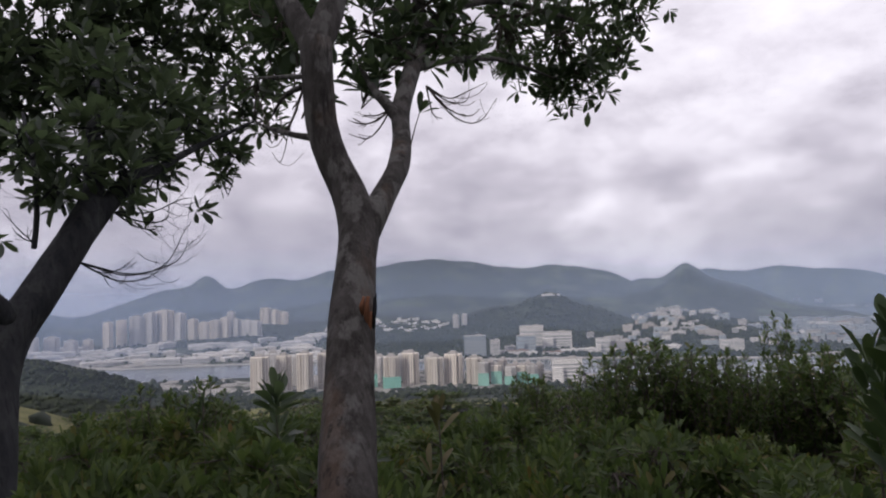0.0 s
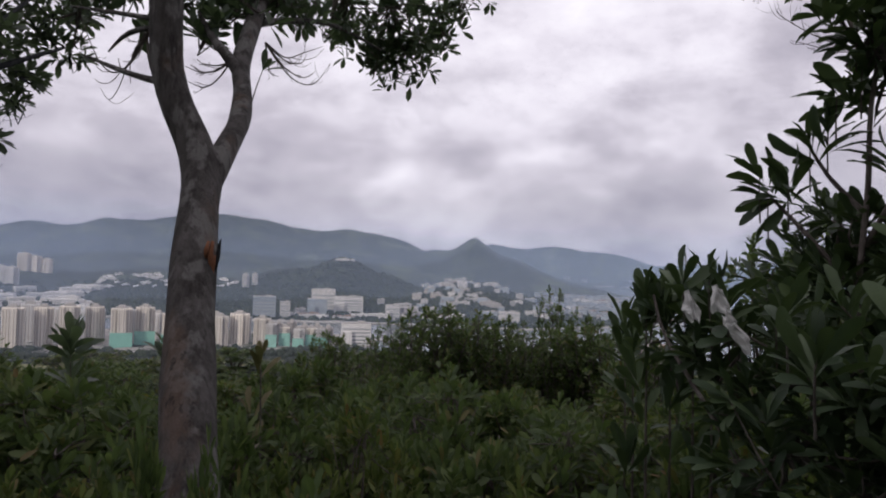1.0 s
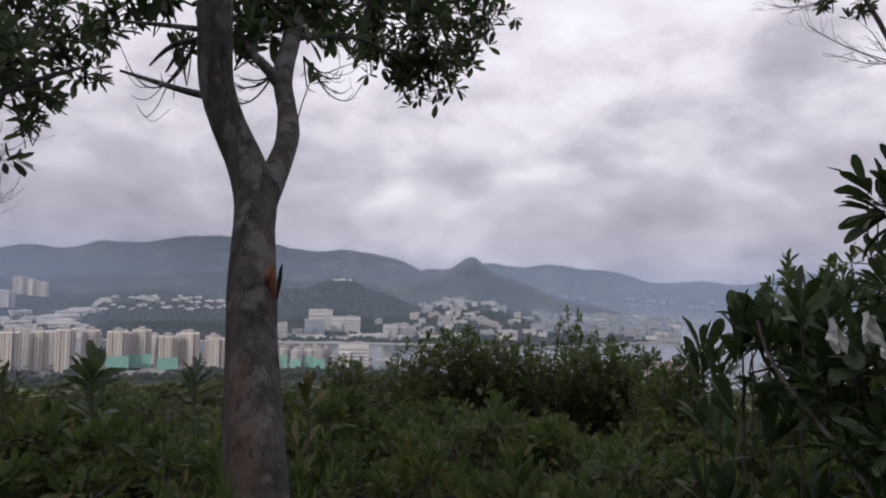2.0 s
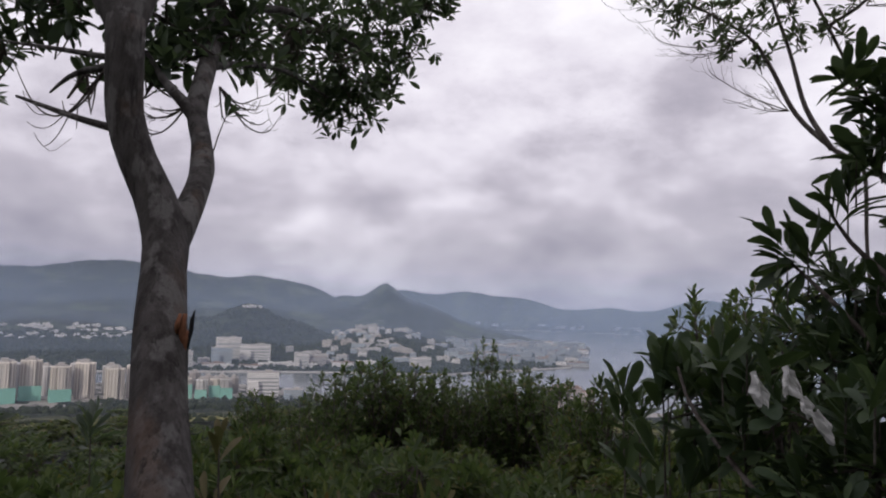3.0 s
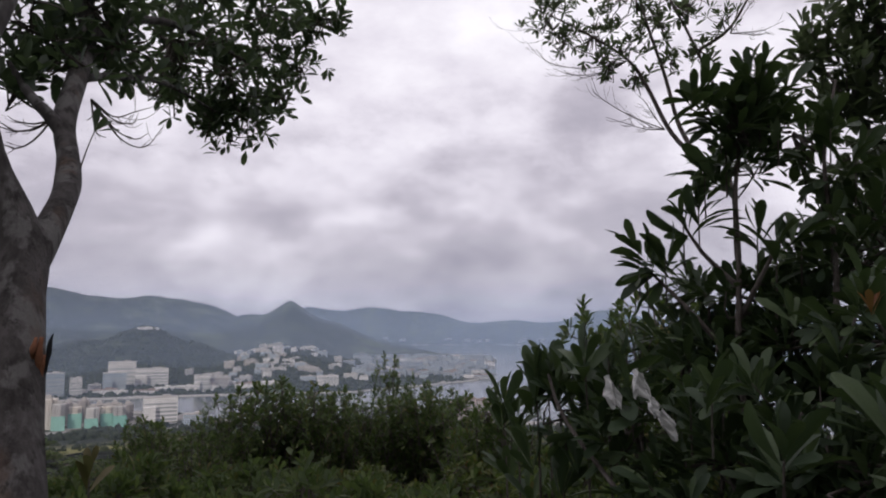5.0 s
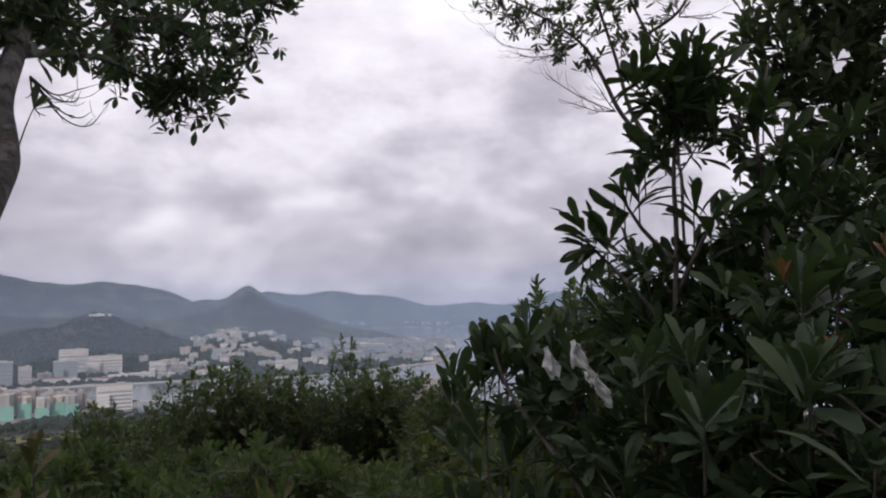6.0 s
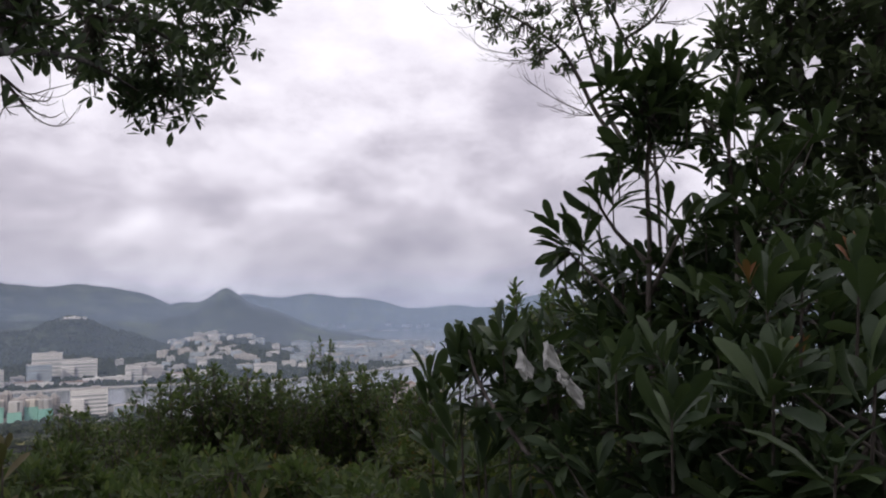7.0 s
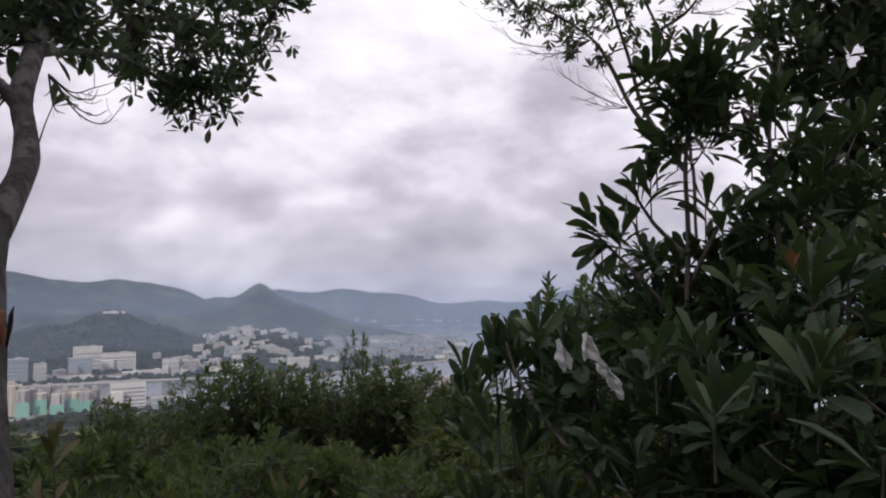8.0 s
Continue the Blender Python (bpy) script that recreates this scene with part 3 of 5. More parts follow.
for k, az in enumerate((-12.9, -11.9, -10.9, -9.9, -9.0)):
    tower(az + rng.uniform(-0.1, 0.1), 1215 + 16 * (k % 2), 17.5, 37 - k * 2.0 + rng.uniform(-3.5, 3.5), CREAM if k % 2 else PALE, "low tower wrapped in green scaffold netting", EST, rng.uniform(-8, 8), (0.55, 0.7, 0.5, 0.66, 0.58)[k])
    tower(az + 0.5, 1275, 17, 36 - k * 1.8 + rng.uniform(-3, 3), PINK, "pinkish low tower behind the netted ones", EST, rng.uniform(-8, 8))
block(-6.3, 1250, 52, 22, 38, PALE, ROOF, "grey-white slab block beside the water", EST, 4)
block(-3.9, 1180, 30, 20, 17, BLUEGREY, ROOF, "low grey block at the shore", EST, -4)
for az, r, w, h in ((16.4, 1120, 18, 35), (17.4, 1132, 22, 40), (18.5, 1128, 20, 38), (19.5, 1122, 20, 34)):
    block(az, r, w, 20, h, PINK, RED_ROOF, "pinkish apartment block under a brown roof", "pink blocks", 8)

# sheds and depots on the plain by the channel
for _ in range(84):
    az = rng.uniform(-48, -26)
    n_, f_, _e = shores(np.array(az))
    r = float(f_) + rng.uniform(30, 720)
    block(az, r, rng.uniform(25, 95), rng.uniform(20, 50), rng.uniform(5, 15), WHITE if rng.random() < 0.5 else PALE, SHED, "low pale shed with a flat roof", "sheds on the plain", rng.uniform(-20, 20), False, "warehouse")
for az in np.arange(-12, 2.5, 1.5):
    block(az + rng.uniform(-0.4, 0.4), 1690 + rng.uniform(0, 60), rng.uniform(30, 60), 22, rng.uniform(5, 11), PALE, RED_ROOF if rng.random() < 0.3 else SHED, "low pale shed along the waterside road", "sheds on the plain", rng.uniform(-15, 15), False, "warehouse")

# tall cluster beyond the channel
for az, r, w, e in ((-46.5, 2500, 40, -2.5), (-45.2, 2540, 44, -2.6), (-44.0, 2520, 40, -2.9), (-42.9, 2560, 30, -2.9), (-41.6, 2650, 32, -1.7), (-40.7, 2700, 34, -1.6),
                    (-39.7, 2700, 46, -1.35), (-38.7, 2700, 46, -1.15), (-37.7, 2720, 60, -0.98), (-36.7, 2720, 46, -1.25), (-35.7, 2680, 36, -1.75), (-34.9, 2660, 34, -2.0),
                    (-34.1, 2650, 38, -1.9), (-33.3, 2650, 36, -1.7), (-32.5, 2660, 40, -1.9), (-31.7, 2650, 40, -2.0), (-31.0, 2620, 38, -2.1), (-32.9, 2800, 30, -1.3)):
    x, y = polar(az, r)
    h = r * math.tan(radians(e)) - float(ground_z(x, y))
    tower(az, r, w, max(h, 30), CREAM if rng.random() < 0.4 else PALE, "distant pale high-rise tower in a dense cluster", "towers beyond the channel", rng.uniform(-14, 14))
for az, w, h in ((-30.3, 44, 62), (-29.6, 40, 56), (-28.9, 36, 50)):
    tower(az, 2900, w, h, CREAM, "pale high-rise tower at the foot of the range", "towers beyond the channel", rng.uniform(-14, 14))
for az, w, h in ((-15.1, 22, 48), (-14.4, 20, 44)):
    tower(az, 2500, w, h, PALE, "slim pale tower below the dark hill", "towers beyond the channel", rng.uniform(-14, 14))

# the campus and its hill
CAMPUS = "campus blocks"
block(-13.6, 1700, 52, 24, 50, BLUEGREY, ROOF, "blue-grey slab block at the waterside", CAMPUS, 0, False)
block(-12.0, 1710, 24, 24, 36, WHITE, ROOF, "white block beside the grey slab", CAMPUS, 0, False)
block(-9.5, 1760, 46, 28, 42, BLUEGREY, ROOF, "blue-grey stepped block at the hill foot", CAMPUS, 6)
block(-9.0, 1860, 60, 30, 56, WHITE, ROOF, "long white block above the stepped one", CAMPUS, -4)
block(-7.0, 1840, 74, 26, 40, WHITE, ROOF, "long white block at the hill foot", CAMPUS, 3)
block(-10.8, 1770, 26, 20, 16, WHITE, ROOF, "small white block at the hill foot", CAMPUS, 3)
block(6.1, 1720, 52, 22, 24, WHITE, ROOF, "long white block near the shore", CAMPUS, 2)
block(-3.4, 1700, 34, 22, 36, WHITE, ROOF, "white block near the shore", CAMPUS, 2)
block(-2.2, 1720, 44, 22, 26, PINK, ROOF, "buff block near the shore", CAMPUS, 2)
for _ in range(74):
    az, r = rng.normal(2.4, 3.2), rng.uniform(1760, 2400)
    wall = (WHITE, WHITE, GREY, BUFF, BLUEGREY)[rng.integers(5)]
    block(az, r, rng.uniform(12, 44), rng.uniform(9, 16), rng.uniform(7, 20), wall, ROOF, "campus block among trees on the low hill", CAMPUS, rng.uniform(-25, 25), rng.random() < 0.5)
for _ in range(150):
    az, r = rng.uniform(8.5, 19.3), rng.uniform(1950, 3000)
    wall = (PALE, GREY, SLATE, BLUEGREY, BLUEGREY, SLATE)[rng.integers(6)]
    block(az, r, rng.uniform(18, 60), rng.uniform(12, 22), rng.uniform(9, 22), wall, RED_ROOF if rng.random() < 0.1 else SLATE_ROOF, "low office block on the reclaimed point", "blocks on the point", rng.uniform(-25, 25), rng.random() < 0.4)
for _ in range(56):
    az = rng.uniform(-25.5, -15.5)
    block(az, rng.uniform(2500, 2850) + (az + 20) * 10, rng.uniform(10, 34), 12, rng.uniform(4, 9), WHITE, SHED, "low white house in the village on the slope", "village houses", rng.uniform(-25, 25), False, "house")
for _ in range(26):
    block(rng.uniform(5, 27), rng.uniform(4600, 4625), rng.uniform(16, 46), 16, rng.uniform(6, 16), WHITE, ROOF, "small pale block on the opposite shore", "far shore blocks", rng.uniform(-25, 25), False)
block(-7.6, 2560, 46, 16, 5, WHITE, SHED, "lone white building on the dark hilltop", "hilltop buildings", 8, False)
block(-6.9, 2590, 26, 12, 3, WHITE, SHED, "lone white building on the dark hilltop", "hilltop buildings", -8, False)


def embankment():
    """The pale sea wall along the far side of the channel and round the point."""
    az = np.concatenate([np.arange(-46, 17.9, 0.4), np.arange(17.9, 19.6, 0.1)])
    far = shores(az)[1]
    V, F = [], []
    for a, r in zip(az, far):
        for dr, z in ((-2, SEA - 1), (-1.5, SEA + 2.9), (5, SEA + 3.1), (6, SEA + 1.5)):
            x, y = polar(a, r + dr)
            V.append((x, y, z))
    for i in range(len(az) - 1):
        F += [(4 * i + k, 4 * i + 4 + k, 4 * i + 5 + k, 4 * i + 1 + k) for k in range(3)]
    tagged(mesh_object("embankment", V, F, ROOF, smooth=False), "grey concrete sea wall along the shore", "sea wall", kind="structure")


embankment()


def wood_canopy():
    """Round tree crowns on the lower slopes and round the town, as many small lumps."""
    g = np.random.default_rng(5)
    zones = ((-50, 24, 60, 1130, 900), (-50, 24, 700, 1130, 400), (-50, 24, 1660, 2700, 3200), (-25, 20, 1660, 2700, 6500), (-38, 2, 1040, 1200, 900), (-50, -26, 1190, 1950, 1200), (-60, -36, 760, 1110, 2200), (-5, 10, 1740, 2420, 2600))
    az = np.concatenate([g.uniform(a, b, n) for a, b, _, _, n in zones])
    r = np.concatenate([g.uniform(c, d, n) for _, _, c, d, n in zones])
    x, y = np.sin(np.radians(az)) * r, np.cos(np.radians(az)) * r
    z = ground_z(x, y)
    ok = (z > -166.5) | ((r > 1660) & (az > -25) & (az < 17) & (z > -168.6))
    x, y, z, r = x[ok], y[ok], z[ok], r[ok]
    n = len(x)
    t = np.array([(0, 0, 1.0), (0.8, 0.1, 0.55), (0.2, 0.85, 0.6), (-0.75, 0.35, 0.5), (-0.45, -0.7, 0.62), (0.4, -0.75, 0.5), (0.95, 0, 0), (0.3, 0.95, 0), (-0.8, 0.55, 0), (-0.8, -0.6, 0), (0.35, -0.95, 0)])
    f = np.array([(0, 1, 2), (0, 2, 3), (0, 3, 4), (0, 4, 5), (0, 5, 1), (1, 6, 7), (1, 7, 2), (2, 7, 8), (2, 8, 3), (3, 8, 9), (3, 9, 4), (4, 9, 10), (4, 10, 5), (5, 10, 6), (5, 6, 1)])
    s = g.uniform(3.0, 7.5, n) * np.where(r < 300, 0.4, np.where(r < 1000, 0.5, 1.0))
    jit = 1 + g.normal(0, 0.16, (n, len(t), 1))
    V = np.stack([x, y, z - 0.4], -1)[:, None, :] + t[None] * jit * s[:, None, None] * np.array((1, 1, 1.25))
    F = f[None] + (np.arange(n) * len(t))[:, None, None]
    m = leaf_material("far_wood", (0.012, 0.019, 0.012), (0.018, 0.028, 0.016), (0.036, 0.046, 0.024), 0.9, 0.05)
    tagged(array_object("far_woods", V.reshape(-1, 3), F.reshape(-1, 3), m, smooth=False), "green woods on the lower slopes and round the town", "woods", kind="stuff")


wood_canopy()

# ---- the forked tree ----


def forked_tree():
    g = np.random.default_rng(21)
    base = (-0.409, 1.571, -0.916)
    tree = thing("forked_tree", (0, 0, 0), "grey-brown forked tree with peeling bark among shrubs", "tree")
    k = 1 / 1255 / 2

    def limb(name, pts, widths, dists, sides, rough, label=""):
        tb = Tubes()
        p, r = glide(pts, [w * d * k for w, d in zip(widths, dists)], 0.05)
        tb.add(p, r, sides, rough)
        tb.build(name, BARK, tree, label)
        return p

    limb("trunk", [base, (-0.507, 1.790, -0.538), (-0.574, 1.963, -0.293), (-0.620, 2.096, -0.065), (-0.655, 2.230, 0.139), (-0.673, 2.300, 0.252), (-0.728, 2.349, 0.379), (-0.781, 2.354, 0.483), (-0.831, 2.369, 0.622), (-0.840, 2.362, 0.789), (-0.848, 2.367, 0.929)],
         [112, 96, 87, 78, 67, 70, 60, 55, 53, 52, 54], [1.9, 2.03, 2.16, 2.28, 2.42, 2.5, 2.58, 2.62, 2.68, 2.72, 2.77], 20, 0.08, "mottled trunk with a raw orange scar")
    limb("limb", [(-0.648, 2.272, 0.191), (-0.639, 2.332, 0.266), (-0.630, 2.411, 0.347), (-0.635, 2.543, 0.441), (-0.652, 2.672, 0.527), (-0.690, 2.818, 0.644), (-0.760, 3.018, 0.833), (-0.774, 3.221, 1.054), (-0.786, 3.453, 1.322), (-0.835, 3.563, 1.568), (-0.829, 3.687, 1.913)],
         [48, 47, 42, 38, 37, 31, 32, 30, 25, 21, 14], [2.46, 2.52, 2.6, 2.74, 2.88, 3.05, 3.3, 3.55, 3.85, 4.05, 4.3], 14, 0.10, "crooked smaller limb of the fork")
    limb("limb", [(-0.844, 2.362, 0.884), (-0.919, 2.398, 1.007), (-1.014, 2.445, 1.152), (-1.180, 2.617, 1.427)], [44, 40, 34, 18], [2.75, 2.85, 2.98, 3.3], 12, 0.1)
    limb("limb", [(-0.847, 2.368, 0.897), (-0.824, 2.436, 1.041), (-0.818, 2.522, 1.222), (-0.868, 2.796, 1.576)], [50, 46, 40, 22], [2.76, 2.86, 3.0, 3.4], 12, 0.1)
    limb("branch", [(-0.731, 2.922, 0.741), (-0.791, 2.956, 0.827), (-0.897, 3.053, 0.938), (-1.016, 3.179, 1.104)], [22, 20, 14, 6], [3.18, 3.25, 3.4, 3.6], 10, 0.08)
    limb("branch", [(-0.788, 3.459, 1.334), (-0.702, 3.676, 1.513), (-0.516, 4.078, 1.699), (-0.254, 4.618, 1.788), (-0.004, 5.146, 1.847)], [18, 15, 11, 8, 3], [3.86, 4.1, 4.5, 5.0, 5.5], 8, 0.05)
    limb("branch", [(-0.768, 3.238, 1.073), (-0.672, 3.577, 1.208), (-0.528, 4.191, 1.384), (-0.295, 5.132, 1.505)], [14, 11, 8, 3], [3.57, 3.9, 4.5, 5.4], 8, 0.05)
    limb("branch", [(-0.863, 2.366, 0.580), (-0.949, 2.400, 0.604), (-1.076, 2.497, 0.653), (-1.342, 2.790, 0.772)], [13, 10, 8, 4], [2.68, 2.75, 2.9, 3.3], 8, 0.05)
    limb("branch", [(-0.859, 2.361, 0.768), (-0.958, 2.406, 0.773), (-1.049, 2.480, 0.764), (-1.135, 2.561, 0.732)], [12, 10, 7, 3], [2.72, 2.8, 2.9, 3.0], 8, 0.05)
    limb("branch", [(-0.864, 2.350, 0.796), (-1.094, 2.539, 0.874), (-1.507, 2.973, 1.037)], [10, 7, 3], [2.72, 3.0, 3.6], 8, 0.05)
    # raw wood where bark was torn off, and the loose splinter beside it
    for c, up, down, rad in (((-0.555, 2.062, -0.028), 0.045, 0.055, 0.0095), ((-0.566, 2.055, -0.011), 0.028, 0.03, 0.008), ((-0.547, 2.067, -0.049), 0.02, 0.07, 0.007)):
        c = np.array(c)
        tb = Tubes()
        p, r = glide([c + np.array((-0.003, 0.012, -down)), c, c + np.array((0.002, 0.012, up))], [rad * 0.4, rad, rad * 0.5], 0.008)
        tb.add(p, r, 10, 0.5)
        tb.build("bark_scar", RAW_WOOD, tree, "raw orange wood under torn bark")
    c = np.array((-0.534, 2.080, -0.006))
    tb = Tubes()
    p, r = glide([c + np.array((-0.014, 0.012, -0.085)), c + np.array((-0.005, 0.004, -0.03)), c + np.array((0.0, 0, 0.012)), c + np.array((0.006, 0, 0.034))], [0.004, 0.0065, 0.005, 0.0012], 0.01)
    tb.add(p, r, 8, 0.5)
    tb.build("bark_splinter", BARK_DARK, tree, "loose dark bark splinter")
    # leaves
    clumps = [((-0.249, 5.026, 1.813), 0.54), ((-0.516, 4.303, 1.679), 0.43), ((-0.687, 3.621, 1.380), 0.31), ((0.071, 5.477, 2.169), 0.43), ((-0.114, 5.285, 1.633), 0.37), ((-0.337, 5.129, 1.462), 0.24), ((-0.224, 5.341, 1.407), 0.17), ((0.121, 5.431, 1.762), 0.24),
              ((-0.986, 3.283, 1.282), 0.28), ((-0.919, 3.278, 1.076), 0.21), ((-0.990, 3.198, 0.968), 0.12), ((-0.806, 3.285, 1.161), 0.17), ((-0.797, 3.547, 1.497), 0.31), ((-0.422, 4.660, 2.211), 0.70), ((0.073, 5.139, 2.495), 0.48), ((-0.910, 3.581, 1.802), 0.61), ((-1.343, 3.018, 1.307), 0.26), ((-1.320, 3.134, 1.552), 0.43), ((0.338, 5.555, 2.422), 0.24), ((0.46, 5.46, 2.44), 0.26), ((0.31, 5.60, 2.07), 0.26), ((0.02, 5.70, 1.76), 0.24), ((-0.32, 5.70, 1.62), 0.22), ((-0.62, 5.35, 1.70), 0.26), ((0.41, 5.40, 2.75), 0.30),
              ((-1.562, 3.283, 1.245), 0.17), ((-1.382, 3.239, 1.264), 0.15), ((-1.565, 3.322, 1.441), 0.22), ((-1.327, 3.197, 1.426), 0.2), ((-1.681, 3.376, 1.144), 0.14), ((-1.213, 3.069, 0.955), 0.08), ((-0.98, 3.733, 1.48), 0.16), ((-0.833, 4.393, 1.534), 0.2), ((-0.628, 5.023, 1.637), 0.22)]
    tips, axes, hub = crown_tips(clumps, g, 0.138)
    P_, D_, L_ = rosettes(tips, axes, 6, g, 0.125)
    V, F = leaf_arrays(P_, D_, L_, g, LIGHT, 1.3)
    tagged(array_object("crown", V, F, LEAF_TREE, tree, "dark leathery leaves in whorls"), kind="stuff")
    tw = Tubes()
    twigs_to(tw, tips, hub, g, 0.007, 0.5)
    for s, ends in (((-0.731, 3.321, 1.012), [(-0.690, 3.454, 0.879), (-0.660, 3.550, 0.945), (-0.546, 3.674, 0.968), (-0.496, 3.868, 1.066), (-0.589, 3.642, 1.055), (-0.532, 3.836, 1.156)]), ((-0.784, 2.951, 0.815), [(-0.988, 2.965, 0.729), (-0.944, 2.974, 0.759), (-0.985, 2.951, 0.788), (-0.918, 2.971, 0.810)]), ((-0.897, 2.367, 0.767), [(-1.086, 2.537, 0.702), (-0.994, 2.463, 0.714), (-1.478, 3.001, 1.004)])):
        bare_spray(tw, s, ends, g, 0.007, 0.12)
    tagged(tw.build("twig", TWIG, tree, "thin bare twigs"), kind="stuff")
    # the single sprig that hangs by the limb
    sp = np.array((-0.602, 2.788, 0.740))
    tw = Tubes()
    p, r = glide([np.array((-0.637, 2.768, 0.602)), np.array((-0.622, 2.778, 0.671)), sp], [0.003, 0.0025, 0.002], 0.03)
    tw.add(p, r, 5)
    tw.build("sprig_stalk", TWIG, tree)
    for d, L in (((0.16, 0, 0.13), 0.07), ((0.2, 0.02, 0.04), 0.085), ((0.02, 0, 0.2), 0.09), ((0.1, -0.05, 0.12), 0.065)):
        V, F = leaf_arrays(np.array([sp]), np.array([d]), np.array([L]), g, BROAD)
        array_object("leaf", V, F, LEAF_TREE, tree, "leaf of the sprig hanging by the limb", True)


forked_tree()

# ---- the leaning tree ----


def leaning_tree():
    g = np.random.default_rng(33)
    tree = thing("leaning_tree", (0, 0, 0), "dark leaning tree with a dense spreading crown", "tree")
    k = 1 / 1255 / 2

    def limb(name, pts, widths, d, sides):
        tb = Tubes()
        p, r = glide(pts, [w * d * k for w in widths], 0.07)
        tb.add(p, r, sides, 0.1)
        tb.build(name, BARK_DARK, tree)

    limb("trunk", [(-2.159, 2.188, -1.229), (-2.375, 2.404, -0.482), (-2.455, 2.504, -0.265), (-2.461, 2.587, -0.107), (-2.445, 2.682, 0.019), (-2.442, 2.822, 0.197), (-2.430, 2.956, 0.386), (-2.507, 3.126, 0.596), (-2.803, 3.451, 0.987), (-3.242, 3.957, 1.592)], [78, 70, 66, 60, 57, 57, 52, 40, 28, 12], 3.8, 16)
    limb("limb", [(-2.436, 2.955, 0.345), (-2.440, 3.191, 0.569), (-2.698, 3.829, 0.911), (-2.779, 4.416, 1.345), (-2.812, 4.988, 1.803)], [40, 30, 20, 12, 5], 4.2, 10)
    limb("limb", [(-2.540, 2.787, 0.286), (-2.558, 2.821, 0.452), (-2.616, 2.860, 0.682), (-2.824, 2.989, 1.014)], [9, 9, 8, 6], 3.9, 7)
    limb("limb", [(-2.418, 3.208, 0.585), (-2.418, 3.785, 0.915), (-2.258, 4.304, 1.208)], [20, 13, 5], 4.4, 8)
    limb("limb", [(-2.491, 2.481, 0.075), (-2.451, 2.527, 0.012), (-2.437, 2.571, -0.076)], [30, 32, 30], 3.6, 9)
    clumps = [((-3.746, 4.034, 1.838), 0.76), ((-3.396, 4.466, 1.979), 0.76), ((-3.126, 5.074, 2.150), 0.61), ((-3.001, 5.461, 1.763), 0.44), ((-3.247, 4.930, 1.467), 0.51), ((-3.406, 4.355, 1.352), 0.49), ((-3.673, 3.824, 1.143), 0.41), ((-2.908, 5.579, 1.555), 0.29), ((-3.127, 5.214, 1.280), 0.33),
              ((-3.324, 4.681, 1.021), 0.32), ((-3.153, 5.248, 1.048), 0.20), ((-3.321, 4.252, 0.752), 0.21), ((-3.437, 3.821, 0.709), 0.20), ((-3.814, 3.734, 1.480), 0.61), ((-3.642, 4.130, 2.520), 0.98), ((-3.111, 4.769, 2.771), 0.98), ((-2.771, 5.371, 2.352), 0.39), ((-3.943, 3.521, 1.620), 0.61), ((-3.920, 3.584, 1.007), 0.37), ((-3.426, 4.106, 1.538), 0.55), ((-2.456, 2.942, 0.710), 0.17), ((-2.534, 3.158, 0.934), 0.26), ((-2.394, 3.202, 0.718), 0.17), ((-2.492, 3.474, 0.898), 0.24), ((-2.567, 3.993, 1.150), 0.26), ((-2.511, 3.753, 1.232), 0.26), ((-2.733, 3.397, 1.331), 0.36), ((-2.377, 3.243, 0.586), 0.10), ((-2.417, 2.798, 0.576), 0.13), ((-2.457, 2.708, 0.778), 0.2)]
    tips, axes, hub = crown_tips(clumps, g, 0.152)
    sx = [(-2.573, 4.110, 0.580), (-2.528, 4.138, 0.602), (-2.633, 3.701, 0.476), (-2.661, 2.728, 0.315)]
    tips = np.vstack([tips, sx])
    axes = np.vstack([axes, [(0.6, 0, -0.1), (0.9, 0, 0.1), (0.5, 0, 0.4), (0.6, 0, -0.4)]])
    P_, D_, L_ = rosettes(tips, axes, 7, g, 0.14)
    V, F = leaf_arrays(P_, D_, L_, g, LIGHT, 1.35)
    tagged(array_object("crown", V, F, LEAF_DARK, tree, "dense dark leaves"), kind="stuff")
    tw = Tubes()
    twigs_to(tw, tips[:len(hub)], hub, g, 0.008, 0.4)
    bare_spray(tw, (-2.408, 2.925, 0.217), [(-2.377, 3.283, 0.256), (-2.335, 3.688, 0.368), (-2.367, 3.548, 0.248), (-2.342, 3.673, 0.451)], g, 0.0075, 0.10, 8)
    bare_spray(tw, (-2.512, 3.273, 0.506), [(-2.528, 3.765, 0.607), (-2.522, 4.009, 0.670), (-2.527, 3.658, 0.460)], g, 0.008, 0.08, 6)
    bare_spray(tw, (-2.539, 2.786, 0.313), [(-2.657, 2.709, 0.474), (-2.633, 2.748, 0.396), (-2.674, 2.817, 0.597)], g, 0.006, 0.03, 3)
    tagged(tw.build("twig", BARK_DARK, tree, "thin bare twigs"), kind="stuff")


leaning_tree()

# ---- pale small-leaved tree behind the shrub ----


